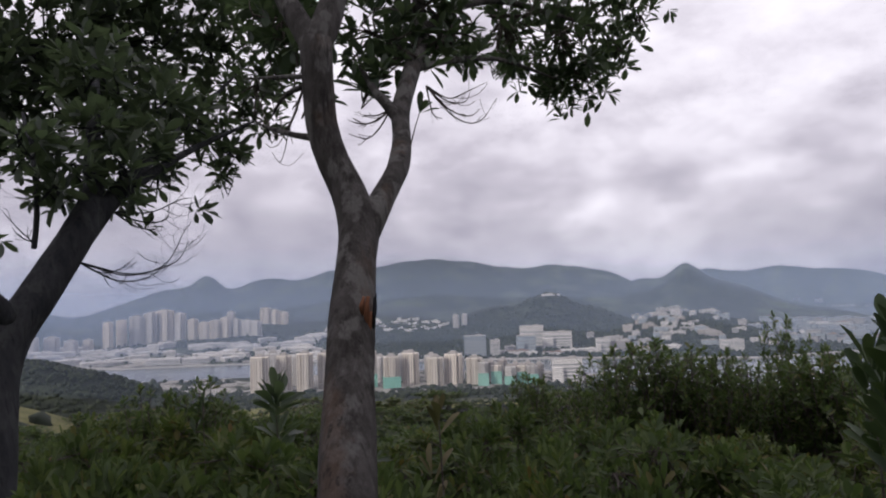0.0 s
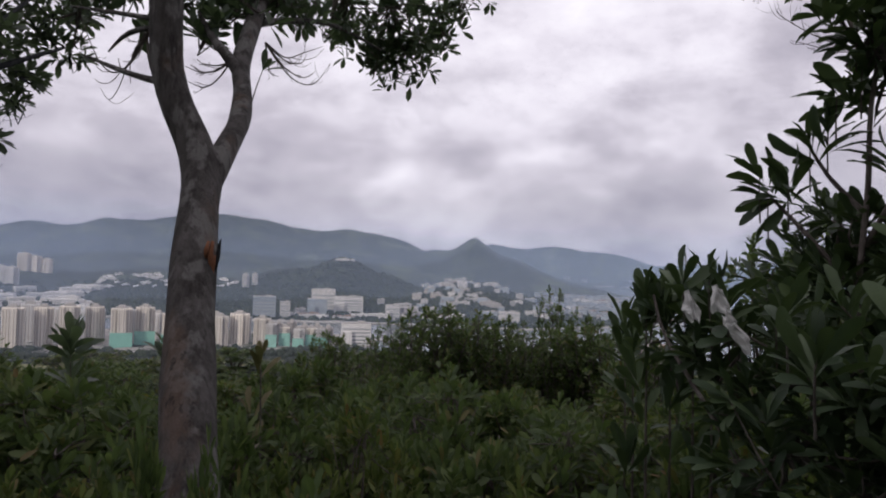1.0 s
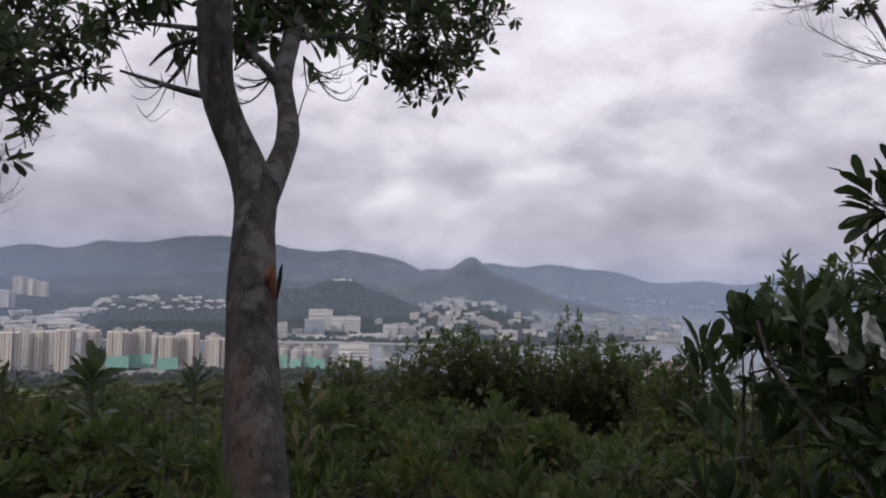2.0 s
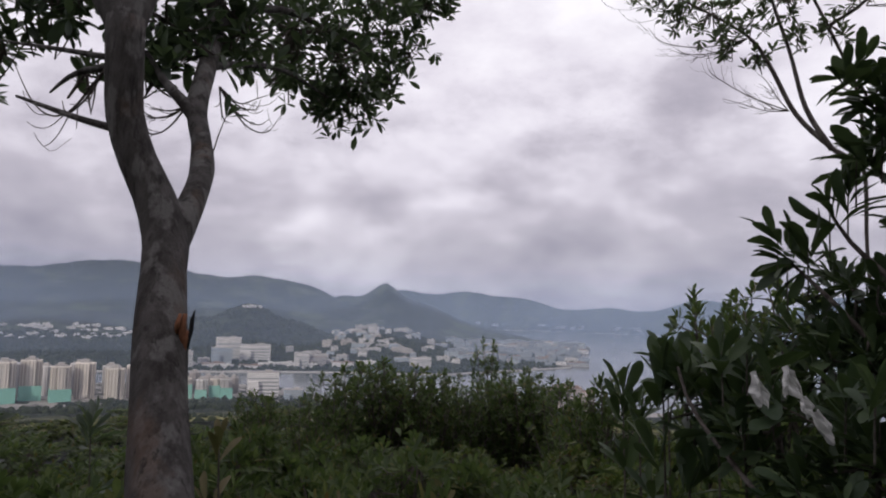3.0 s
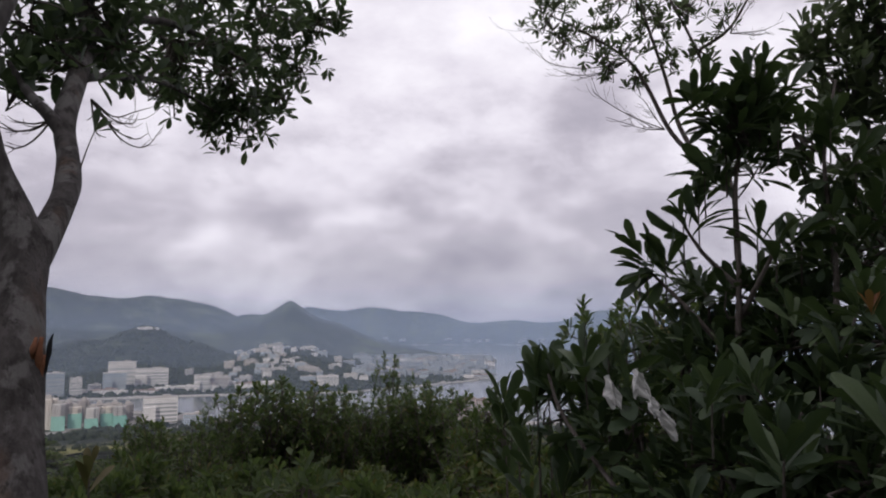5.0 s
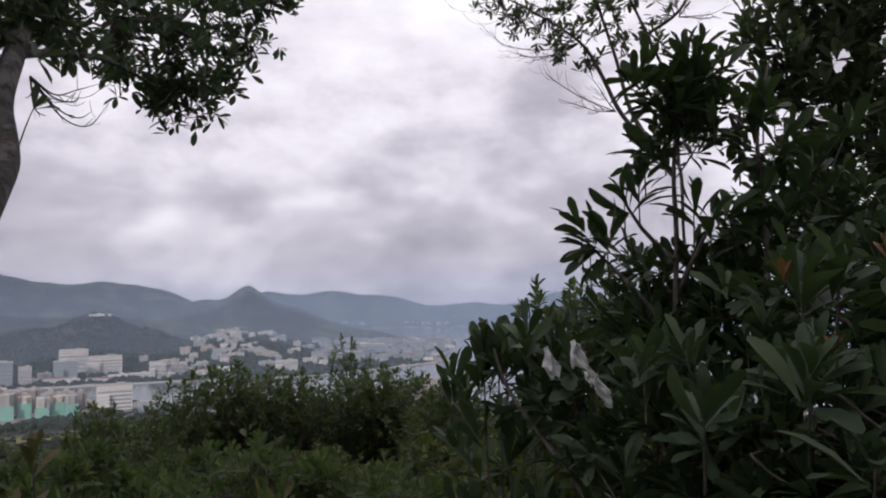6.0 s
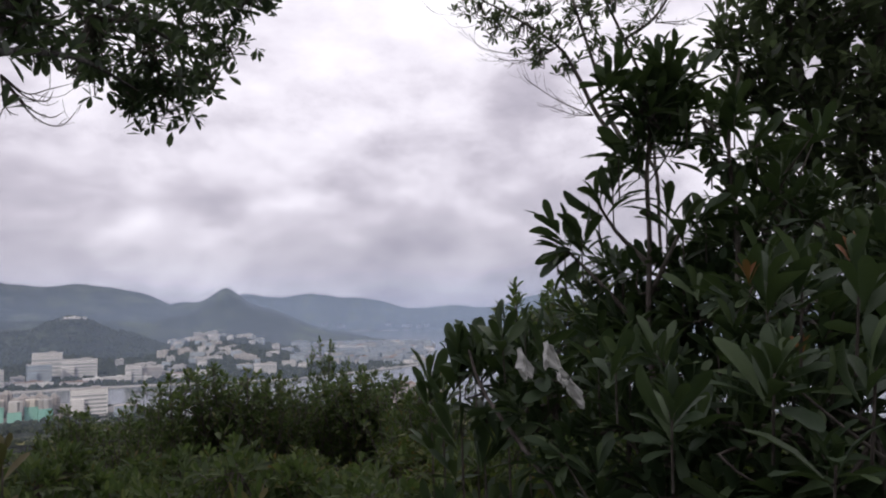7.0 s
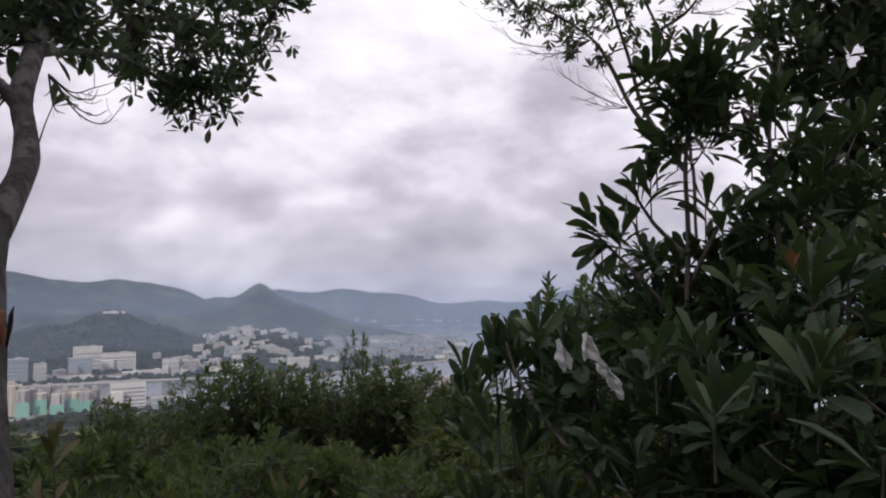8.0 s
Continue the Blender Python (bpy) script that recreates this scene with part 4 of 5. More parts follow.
def small_leaved_tree():
    g = np.random.default_rng(44)
    tree = thing("small_leaved_tree", (0, 0, 0), "slender tree with small leaves and bare lower twigs", "tree")
    k = 1 / 1255 / 2

    def limb(pts, widths, d, name="branch"):
        tb = Tubes()
        p, r = glide(pts, [w * d * k for w in widths], 0.08)
        tb.add(p, r, 8, 0.06)
        tb.build(name, TWIG, tree)

    limb([(3.646, 4.671, -0.958), (3.747, 4.824, -0.072), (3.768, 4.906, 0.593), (3.706, 4.856, 1.161), (3.602, 5.019, 1.332), (3.398, 5.195, 1.647), (3.222, 5.282, 2.072), (3.084, 5.376, 2.345), (2.744, 5.644, 2.692), (2.404, 5.903, 2.967)], [7, 6, 5.5, 6, 8, 8, 7, 5, 4, 2], 6.3, "trunk")
    limb([(3.582, 5.030, 1.343), (3.444, 5.148, 1.699), (3.334, 5.180, 2.153), (3.186, 5.198, 2.600), (3.122, 5.264, 3.032)], [9, 8, 6, 5, 3], 6.4)
    limb([(3.706, 4.856, 1.161), (3.666, 4.849, 1.738), (3.497, 4.982, 2.355), (3.317, 5.036, 2.754)], [5, 5, 5, 4], 6.3)
    limb([(3.525, 4.983, 2.309), (3.758, 4.856, 2.492), (3.953, 4.787, 2.843)], [6, 5, 3], 6.5)
    tw = Tubes()
    bare_spray(tw, (3.344, 5.218, 1.684), [(2.995, 5.603, 1.874), (3.148, 5.509, 1.899), (2.916, 5.662, 2.159), (3.192, 5.426, 2.062)], g, 0.008, 0.06, 7)
    bare_spray(tw, (3.087, 5.384, 2.322), [(2.471, 5.936, 2.579), (2.641, 5.934, 2.408), (2.808, 5.793, 2.270), (2.276, 6.018, 2.832)], g, 0.008, 0.08, 7)
    bare_spray(tw, (3.767, 4.871, 2.448), [(3.906, 4.732, 2.760), (4.049, 4.779, 2.451), (4.199, 4.737, 2.555), (3.878, 4.841, 2.855)], g, 0.007, 0.0, 6)
    clumps = [((2.533, 5.806, 2.809), 0.30), ((2.895, 5.603, 2.616), 0.34), ((3.090, 5.333, 2.434), 0.26), ((3.171, 5.384, 2.203), 0.18), ((2.668, 5.730, 2.581), 0.2), ((3.270, 5.149, 2.592), 0.28), ((3.141, 5.300, 2.947), 0.5), ((2.668, 5.712, 3.113), 0.4), ((3.447, 4.977, 2.698), 0.3), ((3.544, 4.970, 2.307), 0.2), ((2.977, 5.442, 2.330), 0.22), ((3.360, 5.127, 2.239), 0.16), ((3.710, 4.868, 2.540), 0.22)]
    tips, axes, hub = crown_tips(clumps, g, 0.155)
    P_, D_, L_ = rosettes(tips, axes, 8, g, 0.10)
    V, F = leaf_arrays(P_, D_, L_, g, LIGHT, 1.1)
    tagged(array_object("crown", V, F, LEAF_SMALL, tree, "small grey-green leaves"), kind="stuff")
    twigs_to(tw, tips, hub, g, 0.006, 0.7)
    tagged(tw.build("twig", TWIG, tree, "thin bare twigs"), kind="stuff")


small_leaved_tree()

# ---- fine-leaved tree in the thicket ----


def thicket_tree():
    g = np.random.default_rng(91)
    tree = thing("thicket_tree", (0, 0, 0), "dense fine-leaved tree standing in the thicket", "tree")
    k = 1 / 1255 / 2
    for pts, widths in (([(2.821, 2.431, -1.138), (3.009, 2.607, -0.417), (3.088, 2.699, 0.285), (3.088, 2.734, 0.883), (2.994, 2.757, 1.459), (2.941, 2.760, 1.824)], [34, 30, 26, 20, 12, 5]),
                        ([(3.097, 2.695, 0.198), (3.161, 2.540, 0.701), (3.203, 2.447, 1.255), (3.223, 2.347, 1.676)], [20, 16, 11, 5]),
                        # unseen limb, added to carry the clumps that shade the foreground
                        ([(3.203, 2.447, 1.255), (2.9, 1.9, 1.9), (2.3, 1.2, 2.3), (1.7, 0.8, 2.4)], [14, 11, 7, 3]),
                        ([(3.113, 2.747, 0.736), (2.869, 2.773, 1.025), (2.709, 2.826, 1.296)], [13, 9, 4])):
        tb = Tubes()
        p, r = glide(pts, [w * 4.1 * k for w in widths], 0.1)
        tb.add(p, r, 8, 0.06)
        tb.build("trunk" if widths[0] == 34 else "limb", TWIG, tree)
    clumps = [((2.726, 2.875, 1.468), 0.26), ((2.896, 2.784, 1.303), 0.34), ((2.758, 2.848, 1.126), 0.22), ((3.087, 2.664, 1.436), 0.42), ((3.013, 2.625, 0.999), 0.38), ((3.208, 2.488, 1.153), 0.46), ((3.143, 2.406, 0.675), 0.44), ((2.927, 2.670, 0.653), 0.34), ((2.921, 2.428, 0.317), 0.36), ((2.783, 2.774, 0.840), 0.22), ((3.255, 2.495, 1.661), 0.5), ((2.990, 2.776, 1.714), 0.36),
              ((3.325, 2.245, 0.926), 0.5), ((3.236, 2.171, 0.328), 0.5), ((2.894, 2.153, -0.023), 0.4), ((2.723, 2.770, 0.485), 0.24), ((2.375, 2.714, 0.193), 0.22),
              # unseen clumps overhead, added to throw shade on the shrub below
              ((2.25, 1.2, 2.25), 0.5), ((1.6, 0.8, 2.35), 0.45), ((2.7, 1.6, 2.3), 0.5), ((2.0, 0.5, 2.3), 0.45)]
    tips, axes, hub = crown_tips(clumps, g, 0.110)
    P_, D_, L_ = rosettes(tips, axes, 8, g, 0.112, (20, 80), 0.8)
    V, F = leaf_arrays(P_, D_, L_, g, LIGHT, 1.3)
    tagged(array_object("crown", V, F, LEAF_SMALL, tree, "fine grey-green leaves"), kind="stuff")
    tw = Tubes()
    twigs_to(tw, tips, hub, g, 0.006, 0.4)
    tagged(tw.build("twig", TWIG, tree, "thin twigs"), kind="stuff")


thicket_tree()

# ---- the big-leaved shrub ----


def big_leaved_shrub():
    g = np.random.default_rng(55)
    shrub = thing("big_leaved_shrub", (0, 0, 0), "tall shrub with large leathery leaves in whorls", "shrub")
    root = np.array((1.099, 1.372, -0.924))
    tb = Tubes()

    def stem(pts, r0, r1):
        p, r = glide(pts, list(np.linspace(r0, r1, len(pts))), 0.05)
        tb.add(p, r, 7, 0.08)

    stem([root, (1.249, 1.617, -0.479), (1.308, 1.775, -0.096), (1.344, 1.807, 0.229), (1.355, 1.824, 0.462), (1.352, 1.768, 0.663), (1.398, 1.737, 0.818)], 0.012, 0.004)
    stem([(1.310, 1.776, -0.063), (1.220, 1.902, 0.110), (1.155, 1.994, 0.222)], 0.010, 0.004)
    stem([(1.345, 1.812, 0.160), (1.289, 1.904, 0.272), (1.233, 1.926, 0.373)], 0.009, 0.004)
    stem([(1.348, 1.814, 0.073), (1.366, 1.729, 0.206), (1.395, 1.697, 0.288)], 0.009, 0.004)
    stem([root, (1.382, 1.408, -0.330), (1.505, 1.616, 0.004), (1.568, 1.680, 0.275), (1.597, 1.732, 0.549), (1.655, 1.732, 0.792)], 0.013, 0.004)
    stem([root, (0.909, 1.599, -0.468), (0.836, 1.919, -0.222), (0.816, 1.996, -0.094)], 0.009, 0.004)
    near = [((1.130, 2.002, 0.278), (-0.5, 0, 0.6)), ((1.155, 1.994, 0.213), (-0.8, 0, 0.1)), ((1.240, 1.922, 0.373), (-0.3, 0, 0.8)), ((1.274, 1.891, 0.415), (0, 0, 1)), ((1.200, 1.963, 0.257), (-0.3, -0.3, 0.6)),
            ((1.388, 1.702, 0.288), (0.1, 0, 1)), ((1.436, 1.660, 0.302), (0.6, -0.2, 0.6)), ((1.380, 1.767, 0.330), (-0.1, 0, 0.9)), ((1.282, 1.867, 0.502), (-0.6, 0, 0.3)), ((1.323, 1.818, 0.575), (-0.3, 0, 0.7)),
            ((1.293, 1.799, 0.702), (-0.4, 0, 0.7)), ((1.405, 1.764, 0.739), (0, 0, 1)), ((1.399, 1.739, 0.810), (0, 0, 1)), ((1.341, 1.782, 0.648), (0.2, -0.4, 0.7)), ((1.455, 1.750, 0.668), (0.4, 0, 0.7)), ((1.561, 1.766, 0.545), (-0.7, 0, 0.2)), ((1.599, 1.749, 0.481), (-0.6, 0, -0.1)), ((1.594, 1.697, 0.666), (-0.2, 0, 0.8)), ((1.657, 1.677, 0.541), (0.2, -0.3, 0.7)), ((1.558, 1.675, 0.360), (-0.3, -0.3, 0.6)),
            ((0.827, 1.776, -0.035), (0.1, 0, 1)), ((0.905, 1.794, -0.038), (0, 0, 1)), ((0.93, 1.72, -0.112), (0, -0.4, 0.7)),
            ((0.815, 0.817, -0.058), (0, -0.3, 0.9)), ((0.763, 0.985, -0.135), (-0.1, -0.2, 1)), ((0.887, 0.893, 0.077), (0.1, 0, 1)), ((0.921, 0.857, 0.076), (0.4, 0, 0.8)), ((0.933, 0.767, 0.073), (0, 0, 1)), ((0.815, 0.720, -0.168), (-0.3, -0.3, 0.6)), ((0.941, 1.479, -0.108), (0, 0, 1)), ((0.892, 1.334, -0.082), (0.3, 0, 0.9)), ((0.900, 0.722, -0.045), (0.2, -0.2, 0.9))]
    templates = []
    for q in range(4):
        v, f = BROAD
        bend = v.copy()
        bend[:, 2] -= (0.10 + 0.07 * q) * v[:, 1] ** 2
        bend[:, 0] *= 0.82 + 0.07 * q
        ob = array_object("leaf", bend, f, LEAF_BIG, shrub, smooth=True)
        templates.append(ob.data)
        ob.matrix_basis = Matrix.LocRotScale(Vector(near[q][0]), Euler((0.6, 0.2 * q, q)), (0.1, 0.1, 0.1))
    count = 0
    for c, a in near:
        d_ = np.linalg.norm(np.array(c))
        size = 0.115 if d_ < 1.9 else 0.150 if c[2] < 0.60 else 0.112
        Pn, Dn, Ln = rosettes([np.array(c)], [np.array(a, dtype=float)], 11, g, size, (8, 55) if d_ < 1.9 else (12, 66), 0.55)
        X, Y, Z = leaf_axes(Dn, g)
        for i in range(len(Pn)):
            m = Matrix((X[i] * Ln[i], Y[i] * Ln[i], Z[i] * Ln[i])).transposed().to_4x4()
            m.translation = Vector(Pn[i])
            ob = new("leaf", templates[count % 4])
            ob.parent = shrub
            ob.matrix_basis = m
            count += 1
        stem([np.array(c) + np.array((0.02, 0.03, -0.14)), np.array(c) + np.array((0.005, 0.01, -0.06)), np.array(c)], 0.0026, 0.002)
    # the mass behind: many more whorls deeper in the thicket
    clumps = [((1.848, 1.675, 0.319), 0.36), ((1.725, 1.813, 0.219), 0.24), ((1.741, 1.358, 0.064), 0.36), ((1.471, 1.367, 0.008), 0.32), ((1.540, 1.721, 0.036), 0.26), ((1.475, 1.905, 0.000), 0.22), ((1.328, 1.886, -0.068), 0.2),
              ((1.230, 1.446, -0.159), 0.28), ((1.213, 1.172, -0.224), 0.32), ((1.321, 1.050, -0.212), 0.34), ((1.078, 1.544, -0.275), 0.26), ((1.010, 1.829, -0.252), 0.24), ((1.834, 1.224, -0.052), 0.5), ((1.471, 1.959, 0.591), 0.16), ((1.493, 1.891, 0.749), 0.16), ((1.717, 1.992, 0.698), 0.16), ((0.984, 2.075, -0.212), 0.2), ((1.304, 2.145, -0.000), 0.13), ((1.387, 2.089, 0.155), 0.13), ((1.175, 1.303, -0.393), 0.35), ((1.008, 1.548, -0.437), 0.3),
              ((1.262, 1.84, 0.725), 0.1), ((1.344, 1.797, 0.668), 0.11), ((1.422, 1.769, 0.751), 0.11), ((1.249, 1.958, -0.075), 0.16), ((1.361, 1.881, 0.02), 0.16), ((1.374, 1.996, 0.14), 0.13), ((1.456, 1.803, 0.105), 0.16), ((1.632, 1.901, -0.143), 0.22), ((1.449, 1.79, -0.184), 0.2)]
    tips, axes, hub = crown_tips(clumps, g, 0.105)
    P_, D_, L_ = rosettes(tips, axes, 8, g, 0.115, (14, 72))
    V, F = leaf_arrays(P_, D_, L_, g, BROAD, 0.9)
    tagged(array_object("foliage", V, F, LEAF_BIG, shrub, "dense dark green leaves"), kind="stuff")
    twigs_to(tb, tips, hub, g, 0.006, 0.35)
    tagged(tb.build("stem", TWIG, shrub, "thin brown stems"), kind="stuff")
    # young red-brown shoots
    for c in ((0.832, 0.877, 0.085), (1.003, 0.837, 0.121), (1.099, 1.029, -0.046)):
        Pn, Dn, Ln = rosettes([np.array(c)], [np.array((0, 0, 1.0))], 5, g, 0.05, (5, 40))
        V, F = leaf_arrays(Pn, Dn, Ln, g, BROAD, 0.75)
        array_object("young_shoot", V, F, LEAF_YOUNG, shrub, "young orange-brown leaf shoot")


big_leaved_shrub()

# ---- hedge shrubs ----


def bush_mesh(seed, length):
    """A low rounded shrub: leafy clumps of uneven height on thin stems."""
    g = np.random.default_rng(seed)
    clumps = []
    for k in range(9):
        a, q = 2.4 * k + g.uniform(-0.4, 0.4), 0.36 * math.sqrt((k + 0.4) / 9)
        clumps.append(((math.cos(a) * q, math.sin(a) * q, 0.84 - 0.75 * q * q * 4 * g.uniform(0.5, 1.0) * 0.5 - g.uniform(0.0, 0.22)), g.uniform(0.13, 0.21)))
    for k in range(6):
        a = 1.05 * k + g.uniform(-0.3, 0.3)
        clumps.append(((math.cos(a) * 0.34, math.sin(a) * 0.34, g.uniform(0.22, 0.42)), 0.17))
    tips, axes, hub = crown_tips(clumps, g, 0.088)
    axes = unit(axes + np.array((0, 0, 0.25)))
    P_, D_, L_ = rosettes(tips, axes, 8, g, length, (15, 75), 0.9)
    V, F = leaf_arrays(P_, D_, L_, g, LIGHT, 1.25)
    tb = Tubes()
    for c, r in clumps:
        c = np.array(c)
        p, q = glide([c * np.array((0.2, 0.2, 0)), c * np.array((0.6, 0.6, 0.5)), c], [0.009, 0.007, 0.004], 0.15)
        tb.add(p, q, 5)
    twigs_to(tb, tips, hub, g, 0.004, 0.35)
    return tb, V, F


def airy_mesh(seed):
    """A shrub one metre high: many thin leaning stems with side twigs and small leaf whorls towards their ends."""
    g = np.random.default_rng(seed)
    tb = Tubes()
    tips, axes = [], []
    for k in range(14):
        a, q = 2.4 * k + g.uniform(-0.5, 0.5), 0.28 * math.sqrt((k + 0.3) / 14)
        top = np.array((math.cos(a) * q, math.sin(a) * q, (1.0 - 2.6 * q * q) * g.uniform(0.74, 1.0)))
        p, r = glide([top * np.array((0.15, 0.15, 0)), top * np.array((0.6, 0.6, 0.55)) + g.normal(0, 0.025, 3), top], [0.007, 0.005, 0.0025], 0.05)
        tb.add(p, r, 5)
        tips.append(top)
        axes.append(np.array((0, 0, 1.0)))
        for u in np.linspace(0.42, 0.96, 8):
            i = min(int(u * (len(p) - 1)), len(p) - 1)
            out = np.array((g.normal(0, 0.055), g.normal(0, 0.055), g.uniform(0.0, 0.05)))
            e = p[i] + out
            tb.add(np.array([p[i], e]), np.array([0.003, 0.0015]), 4)
            tips.append(e)
            axes.append(unit(out * 6 + np.array((0, 0, 0.6))))
    P_, D_, L_ = rosettes(tips, axes, 8, g, 0.064, (20, 80), 0.7)
    V, F = leaf_arrays(P_, D_, L_, g, LIGHT, 1.35)
    return tb, V, F


# how high the hedge stands against the valley: azimuths and angles below eye level
SKYLINE = ((-60, -48, -43, -40, -33, -27, -21, -17, -10, -8.5, -6.4, -4.5, -2.5, 0, 4, 7, 9.5, 11.5, 14.5, 16.5, 19, 30),
           (-8.2, -8.2, -7.6, -6.8, -7.0, -7.9, -8.6, -9.6, -9.6, -7.6, -7.6, -9.9, -9.4, -8.4, -8.2, -8.4, -9.6, -7.2, -6.8, -8.8, -8.8, -6.8))


def hedge():
    g = np.random.default_rng(66)
    protos = []
    for q in range(7):
        olive = q in (2, 5)
        mat = LEAF_OLIVE if olive else LEAF_HEDGE
        tb, V, F = bush_mesh(100 + q, 0.066 if q % 2 else 0.085)
        label = "low shrub with olive-green leaves in the hedge" if olive else "low dark green shrub in the hedge"
        b = thing("shrub", (0, 0, -30), label, "shrub", "hedge shrubs")
        tagged(array_object("foliage", V, F, mat, b), kind="stuff")
        tagged(tb.build("stem", TWIG, b), kind="stuff")
        protos.append(b)
    used = set()
    spots = []
    for ring, step in ((1.75, 0.42), (2.3, 0.5), (3.0, 0.55), (3.9, 0.65), (5.0, 0.75), (6.4, 0.9), (8.2, 1.0), (10.2, 1.2), (12.6, 1.4)):
        n = int(radians(112) * ring / step)
        for i in range(n + 1):
            az = -60 + 112 * i / n + g.uniform(-0.3, 0.3) * 112 / n
            r = ring * g.uniform(0.93, 1.08)
            spots.append((az, r))
    for az, r in spots:
        x, y = polar(az, r)
        if math.hypot(x + 0.52, y - 1.95) < 0.22:
            continue
        z = float(ground_z(x, y))
        sky_line = float(np.interp(az, SKYLINE[0], SKYLINE[1]))
        if r > 3.5:
            top = r * math.tan(radians(sky_line - g.uniform(0.0, 1.0) * 2.0))
        else:
            top = min(-0.56 + g.normal(0, 0.04), r * math.tan(radians(sky_line - 2.0)))
        top = max(top, z + 0.4)
        q = int(g.integers(7))
        s = (top - z) / 0.92
        w = (0.85 if r < 3 else 0.95 + 0.05 * r) * g.uniform(0.9, 1.2)
        m = Matrix.LocRotScale((x, y, z - 0.02), Euler((0, 0, g.uniform(0, 6.28))), (w, w, s))
        if q not in used:
            used.add(q)
            protos[q].matrix_basis = m
        else:
            b = copy_thing(protos[q], Matrix())
            b.matrix_basis = m
    # shrubs close round the foot of the forked tree
    for p, q in (((-0.373, 1.399, -0.374), 0), ((-0.298, 1.459, -0.398), 3), ((-0.455, 1.362, -0.396), 6)):
        low = float(ground_z(p[0], p[1]))
        s = (p[2] - low) / 0.92
        copy_thing(protos[q], Matrix()).matrix_basis = Matrix.LocRotScale((p[0], p[1], low - 0.02), Euler((0, 0, 1.3 * q)), (0.42, 0.42, s))
    # airy shrubs that stand out of the hedge
    airy = []
    for q in range(3):
        tb, V, F = airy_mesh(300 + q)
        b = thing("airy_shrub", (0, 0, -30), "loose thin-stemmed shrub standing out of the hedge", "shrub", "airy shrubs")
        tagged(array_object("foliage", V, F, LEAF_HEDGE, b), kind="stuff")
        tagged(tb.build("stem", TWIG, b), kind="stuff")
        airy.append(b)
    for i, (p, w) in enumerate((((1.765, 9.196, -0.47), 0.10), ((0.395, 8.238, -0.625), 1.15), ((0.025, 8.045, -0.694), 1.0), ((0.237, 8.631, -0.807), 1.0), ((0.644, 8.605, -0.807), 0.9), ((0.813, 7.976, -0.854), 0.8), ((1.927, 8.294, -0.782), 1.0), ((2.108, 7.726, -0.773), 0.9), ((1.552, 8.464, -0.918), 0.9), ((-0.956, 7.664, -0.954), 0.6), ((1.031, 8.566, -0.778), 0.40), ((1.960, 7.775, -0.703), 0.8), ((-0.246, 7.634, -0.769), 0.5), ((1.698, 8.035, -0.804), 0.7), ((0.660, 8.398, -0.838), 0.6), ((1.189, 7.924, -0.851), 0.6),
                    ((2.993, 5.668, 0.156), 0.42), ((3.164, 5.458, 0.202), 0.5), ((3.143, 4.884, 0.209), 0.6), ((-1.028, 7.969, -0.969), 0.6), ((-3.751, 5.828, -0.782), 0.8), ((1.089, 8.447, -0.820), 0.5), ((1.832, 7.725, -0.793), 0.6), ((1.985, 6.719, -0.713), 0.6), ((-0.454, 7.200, -0.943), 0.6), ((-3.975, 5.408, -0.785), 0.7), ((2.046, 5.623, -0.534), 0.5), ((1.904, 5.700, -0.590), 0.5))):
        low = float(ground_z(p[0], p[1]))
        tall = (p[2] - low) * 1.12
        wide = tall * (0.55 + 0.6 * w)
        m = Matrix.LocRotScale((p[0], p[1], low - 0.02), Euler((0, 0, g.uniform(0, 6.28))), (wide, wide, tall))
        if i < 3:
            airy[i].matrix_basis = m
        else:
            copy_thing(airy[i % 3], Matrix()).matrix_basis = m


hedge()


def whorl_plant(p, n, length, mat, label, tilt=(15, 75)):
    g = np.random.default_rng(int(abs(p[0]) * 1000) + n)
    low = float(ground_z(p[0], p[1]))
    t = thing("broadleaf_sapling", (p[0], p[1], low), label, "sapling", "saplings in the hedge")
    tip = np.array((0, 0, p[2] - low))
    tb = Tubes()
    q, r = glide([np.array((0.03, 0.02, 0)), tip * 0.5 + np.array((0.02, 0, 0)), tip], [0.006, 0.005, 0.003], 0.1)
    tb.add(q, r, 6)
    tb.build("stem", TWIG, t)
    tiers = [tip, tip - np.array((0, 0, 0.06))] + [tip * u + g.normal(0, 0.03, 3) for u in (0.8, 0.66, 0.52)]
    Pn, Dn, Ln = rosettes(tiers, [np.array((0, 0, 1.0)), np.array((0.2, -0.2, 1.0))] + [np.array((g.normal(0, 0.4), g.normal(0, 0.4), 0.8)) for _ in range(3)], n, g, length, tilt)
    for i in range(len(Pn)):
        V, F = leaf_arrays(Pn[i:i + 1], Dn[i:i + 1], Ln[i:i + 1], g, BROAD, 0.88)
        array_object("leaf", V, F, mat, t, smooth=True)


whorl_plant((-2.063, 4.176, -0.626), 13, 0.235, LEAF_TREE, "dark broad-leaved sapling standing out of the hedge")
whorl_plant((-1.416, 4.012, -0.625), 9, 0.19, LEAF_TREE, "small dark sapling beside the trunk")
whorl_plant((-0.567, 2.807, -0.459), 3, 0.15, LEAF_PALE, "pale dry-leaved sapling beside the trunk", (5, 50))
whorl_plant((-2.393, 3.880, -0.619), 5, 0.12, LEAF_BIG, "small dark sapling in the hedge")
for spot, count, size in (((0.837, 2.134, -0.130), 9, 0.165), ((0.918, 2.143, -0.125), 9, 0.165), ((0.946, 2.016, -0.135), 8, 0.150), ((0.957, 1.900, -0.108), 8, 0.145)):
    whorl_plant(spot, count, size, LEAF_BIG, "broad-leaved sapling with upright leaves beside the big shrub", (6, 52))
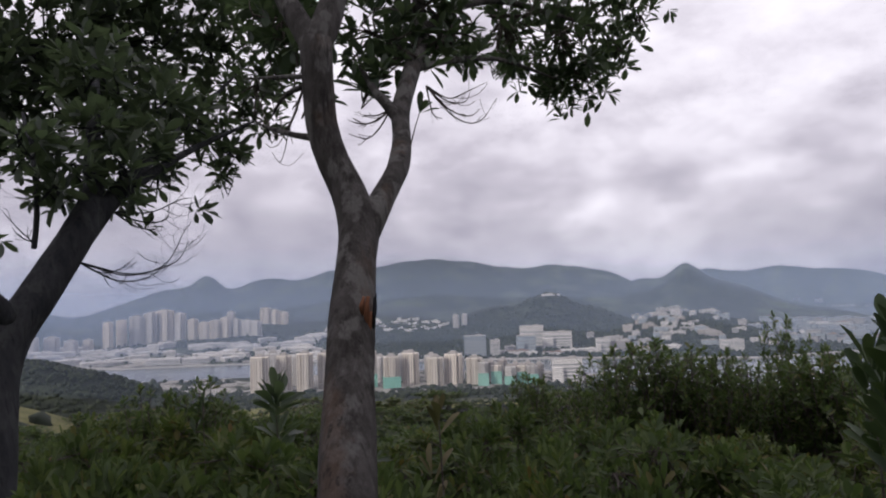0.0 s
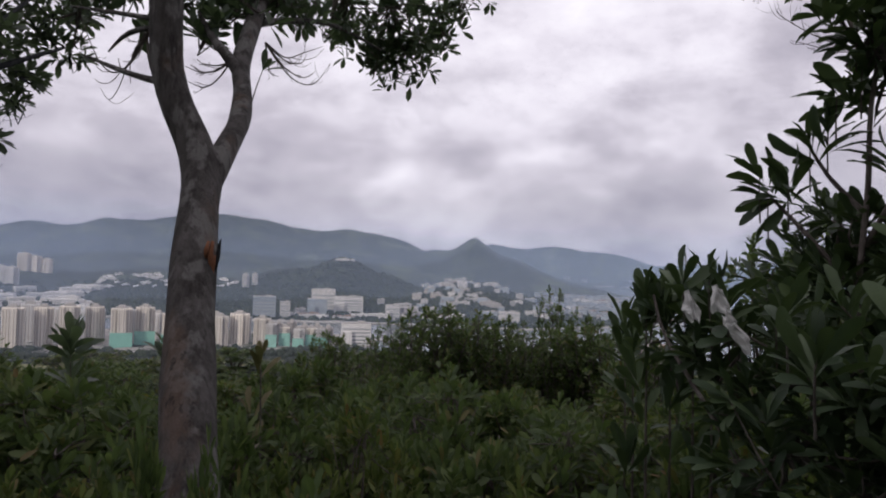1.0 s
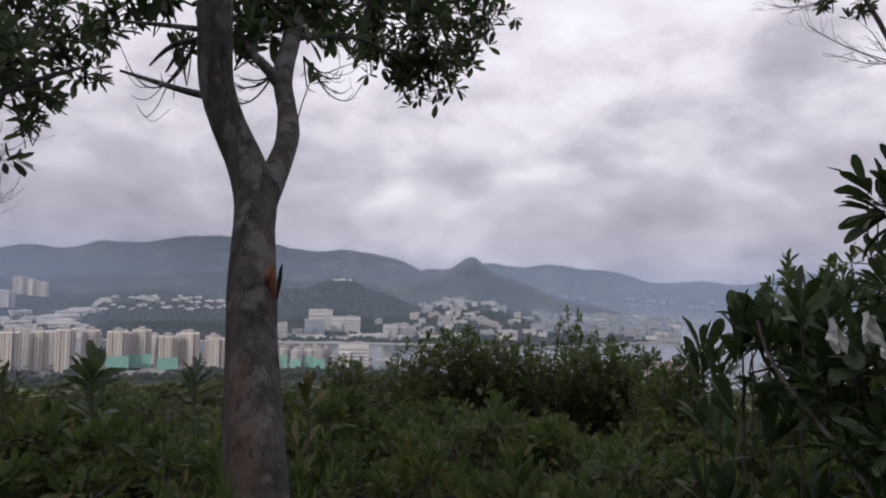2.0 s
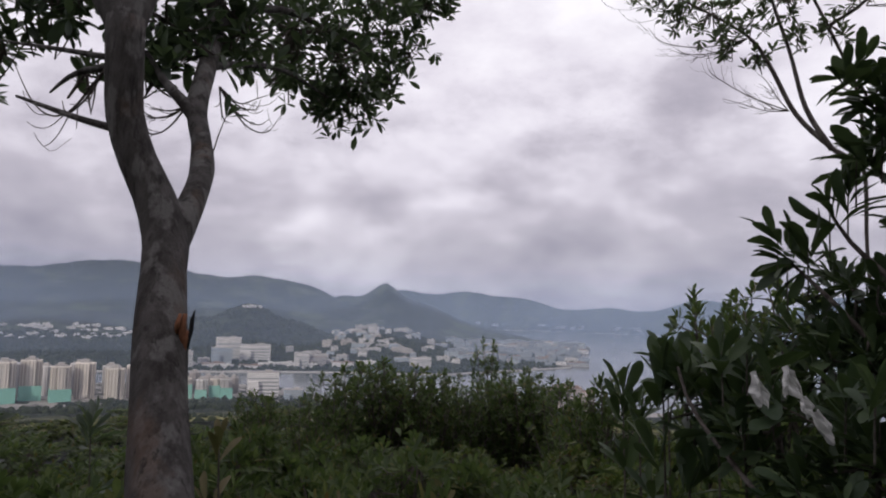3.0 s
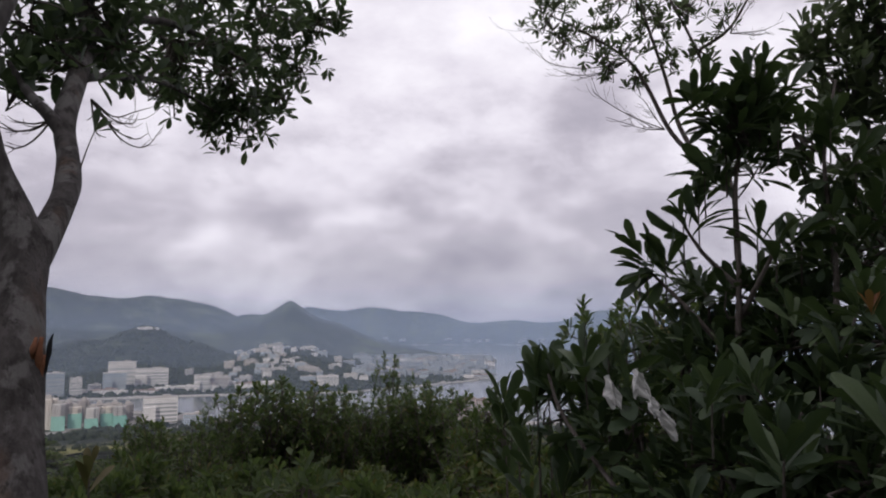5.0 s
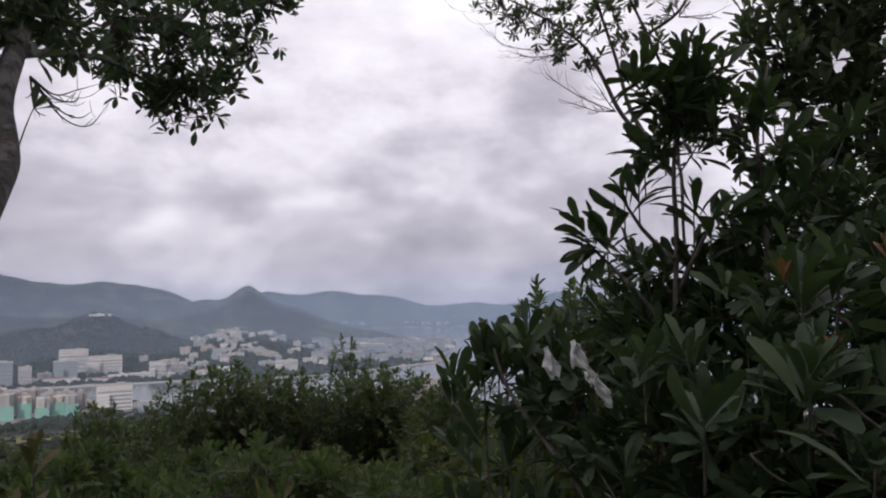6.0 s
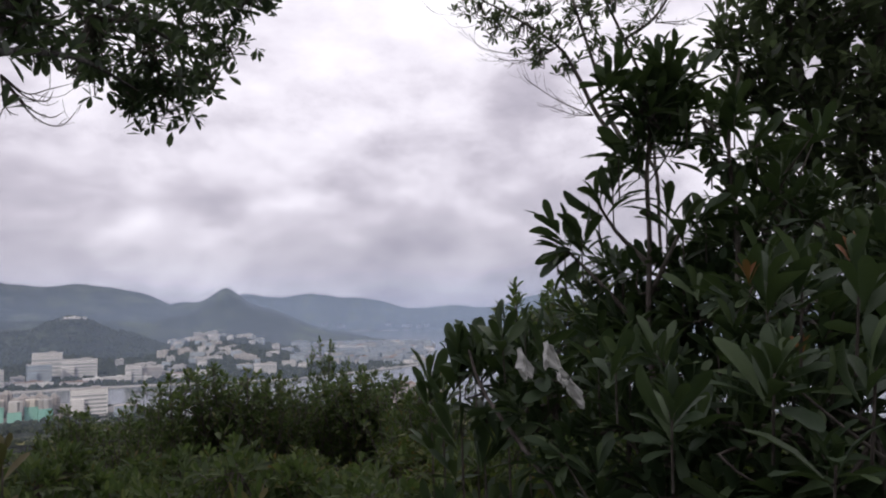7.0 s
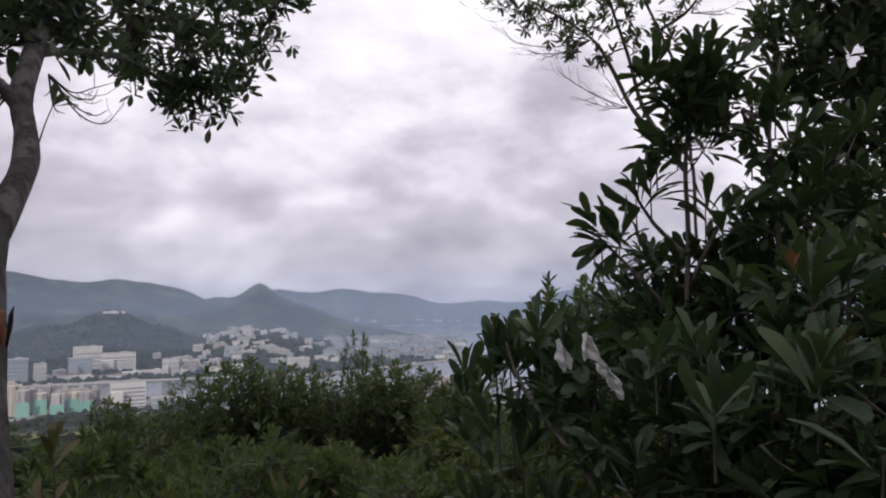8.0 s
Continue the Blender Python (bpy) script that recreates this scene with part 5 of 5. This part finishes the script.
whorl_plant((0.892, 2.577, -0.243), 10, 0.16, LEAF_BIG, "dark broad-leaved sapling standing out of the hedge", (6, 60))
whorl_plant((1.168, 2.799, -0.102), 8, 0.13, LEAF_BIG, "bright green broad-leaved sapling beside the big shrub")
whorl_plant((0.865, 2.371, -0.270), 8, 0.13, LEAF_BIG, "dark broad-leaved sapling by the big shrub")


def plastic_scraps():
    g = np.random.default_rng(77)
    for c, w, h, lean, wide in (((0.743, 1.482, -0.094), 0.040, 0.068, 0.30, 0.55), ((0.795, 1.451, -0.076), 0.056, 0.062, 0.20, 0.80), ((0.804, 1.414, -0.121), 0.034, 0.036, 0.45, 0.5), ((0.812, 1.379, -0.152), 0.042, 0.058, 0.70, 0.55)):
        n, m = 12, 7
        edge = [0.25 + 0.75 * max(0.12, 1 - abs(i / (n - 1) - wide) / max(wide, 1 - wide)) * g.uniform(0.9, 1.06) for i in range(n)]
        V = []
        for i in range(n):
            for j in range(m):
                u, v = i / (n - 1), j / (m - 1) - 0.5
                fold = 0.007 * math.sin(9 * v + 3 * u + c[0] * 40) + 0.002 * math.sin(13 * u - 5 * v)
                V.append((c[0] + v * w * edge[i] + (u - 0.5) * h * lean + g.normal(0, 0.0005), c[1] + fold, c[2] + (0.5 - u) * h + 0.006 * math.sin(5 * v + c[2] * 50) + g.normal(0, 0.0005)))
        F = [(i * m + j, i * m + j + 1, (i + 1) * m + j + 1, (i + 1) * m + j) for i in range(n - 1) for j in range(m - 1)]
        ob = tagged(mesh_object("plastic_scrap", V, F, BAG, smooth=False), "torn white plastic scrap caught on the shrub", "litter", "plastic scraps")
        so = ob.modifiers.new("thick", "SOLIDIFY")
        so.thickness = 0.001


plastic_scraps()


def grass():
    g = np.random.default_rng(88)
    V, F = [], []
    for _ in range(420):
        az, r = g.uniform(-45, 45), g.uniform(1.5, 3.6)
        x, y = polar(az, r)
        z = float(ground_z(x, y))
        a, L = g.uniform(0, 6.28), g.uniform(0.55, 0.95)
        lean = g.uniform(0.15, 0.6)
        d = np.array((math.cos(a), math.sin(a), 0))
        s = np.array((-math.sin(a), math.cos(a), 0)) * 0.005
        b = len(V)
        for k in range(5):
            u = k / 4
            c = np.array((x, y, z)) + d * lean * L * u * u + np.array((0, 0, L * (u - 0.35 * lean * u * u)))
            V += [c - s * (1 - u * 0.95), c + s * (1 - u * 0.95)]
        for k in range(4):
            F += [(b + 2 * k, b + 2 * k + 1, b + 2 * k + 3), (b + 2 * k, b + 2 * k + 3, b + 2 * k + 2)]
    tagged(array_object("grass", V, F, LEAF_OLIVE), "long grass blades between the shrubs", "grass", kind="stuff")


grass()
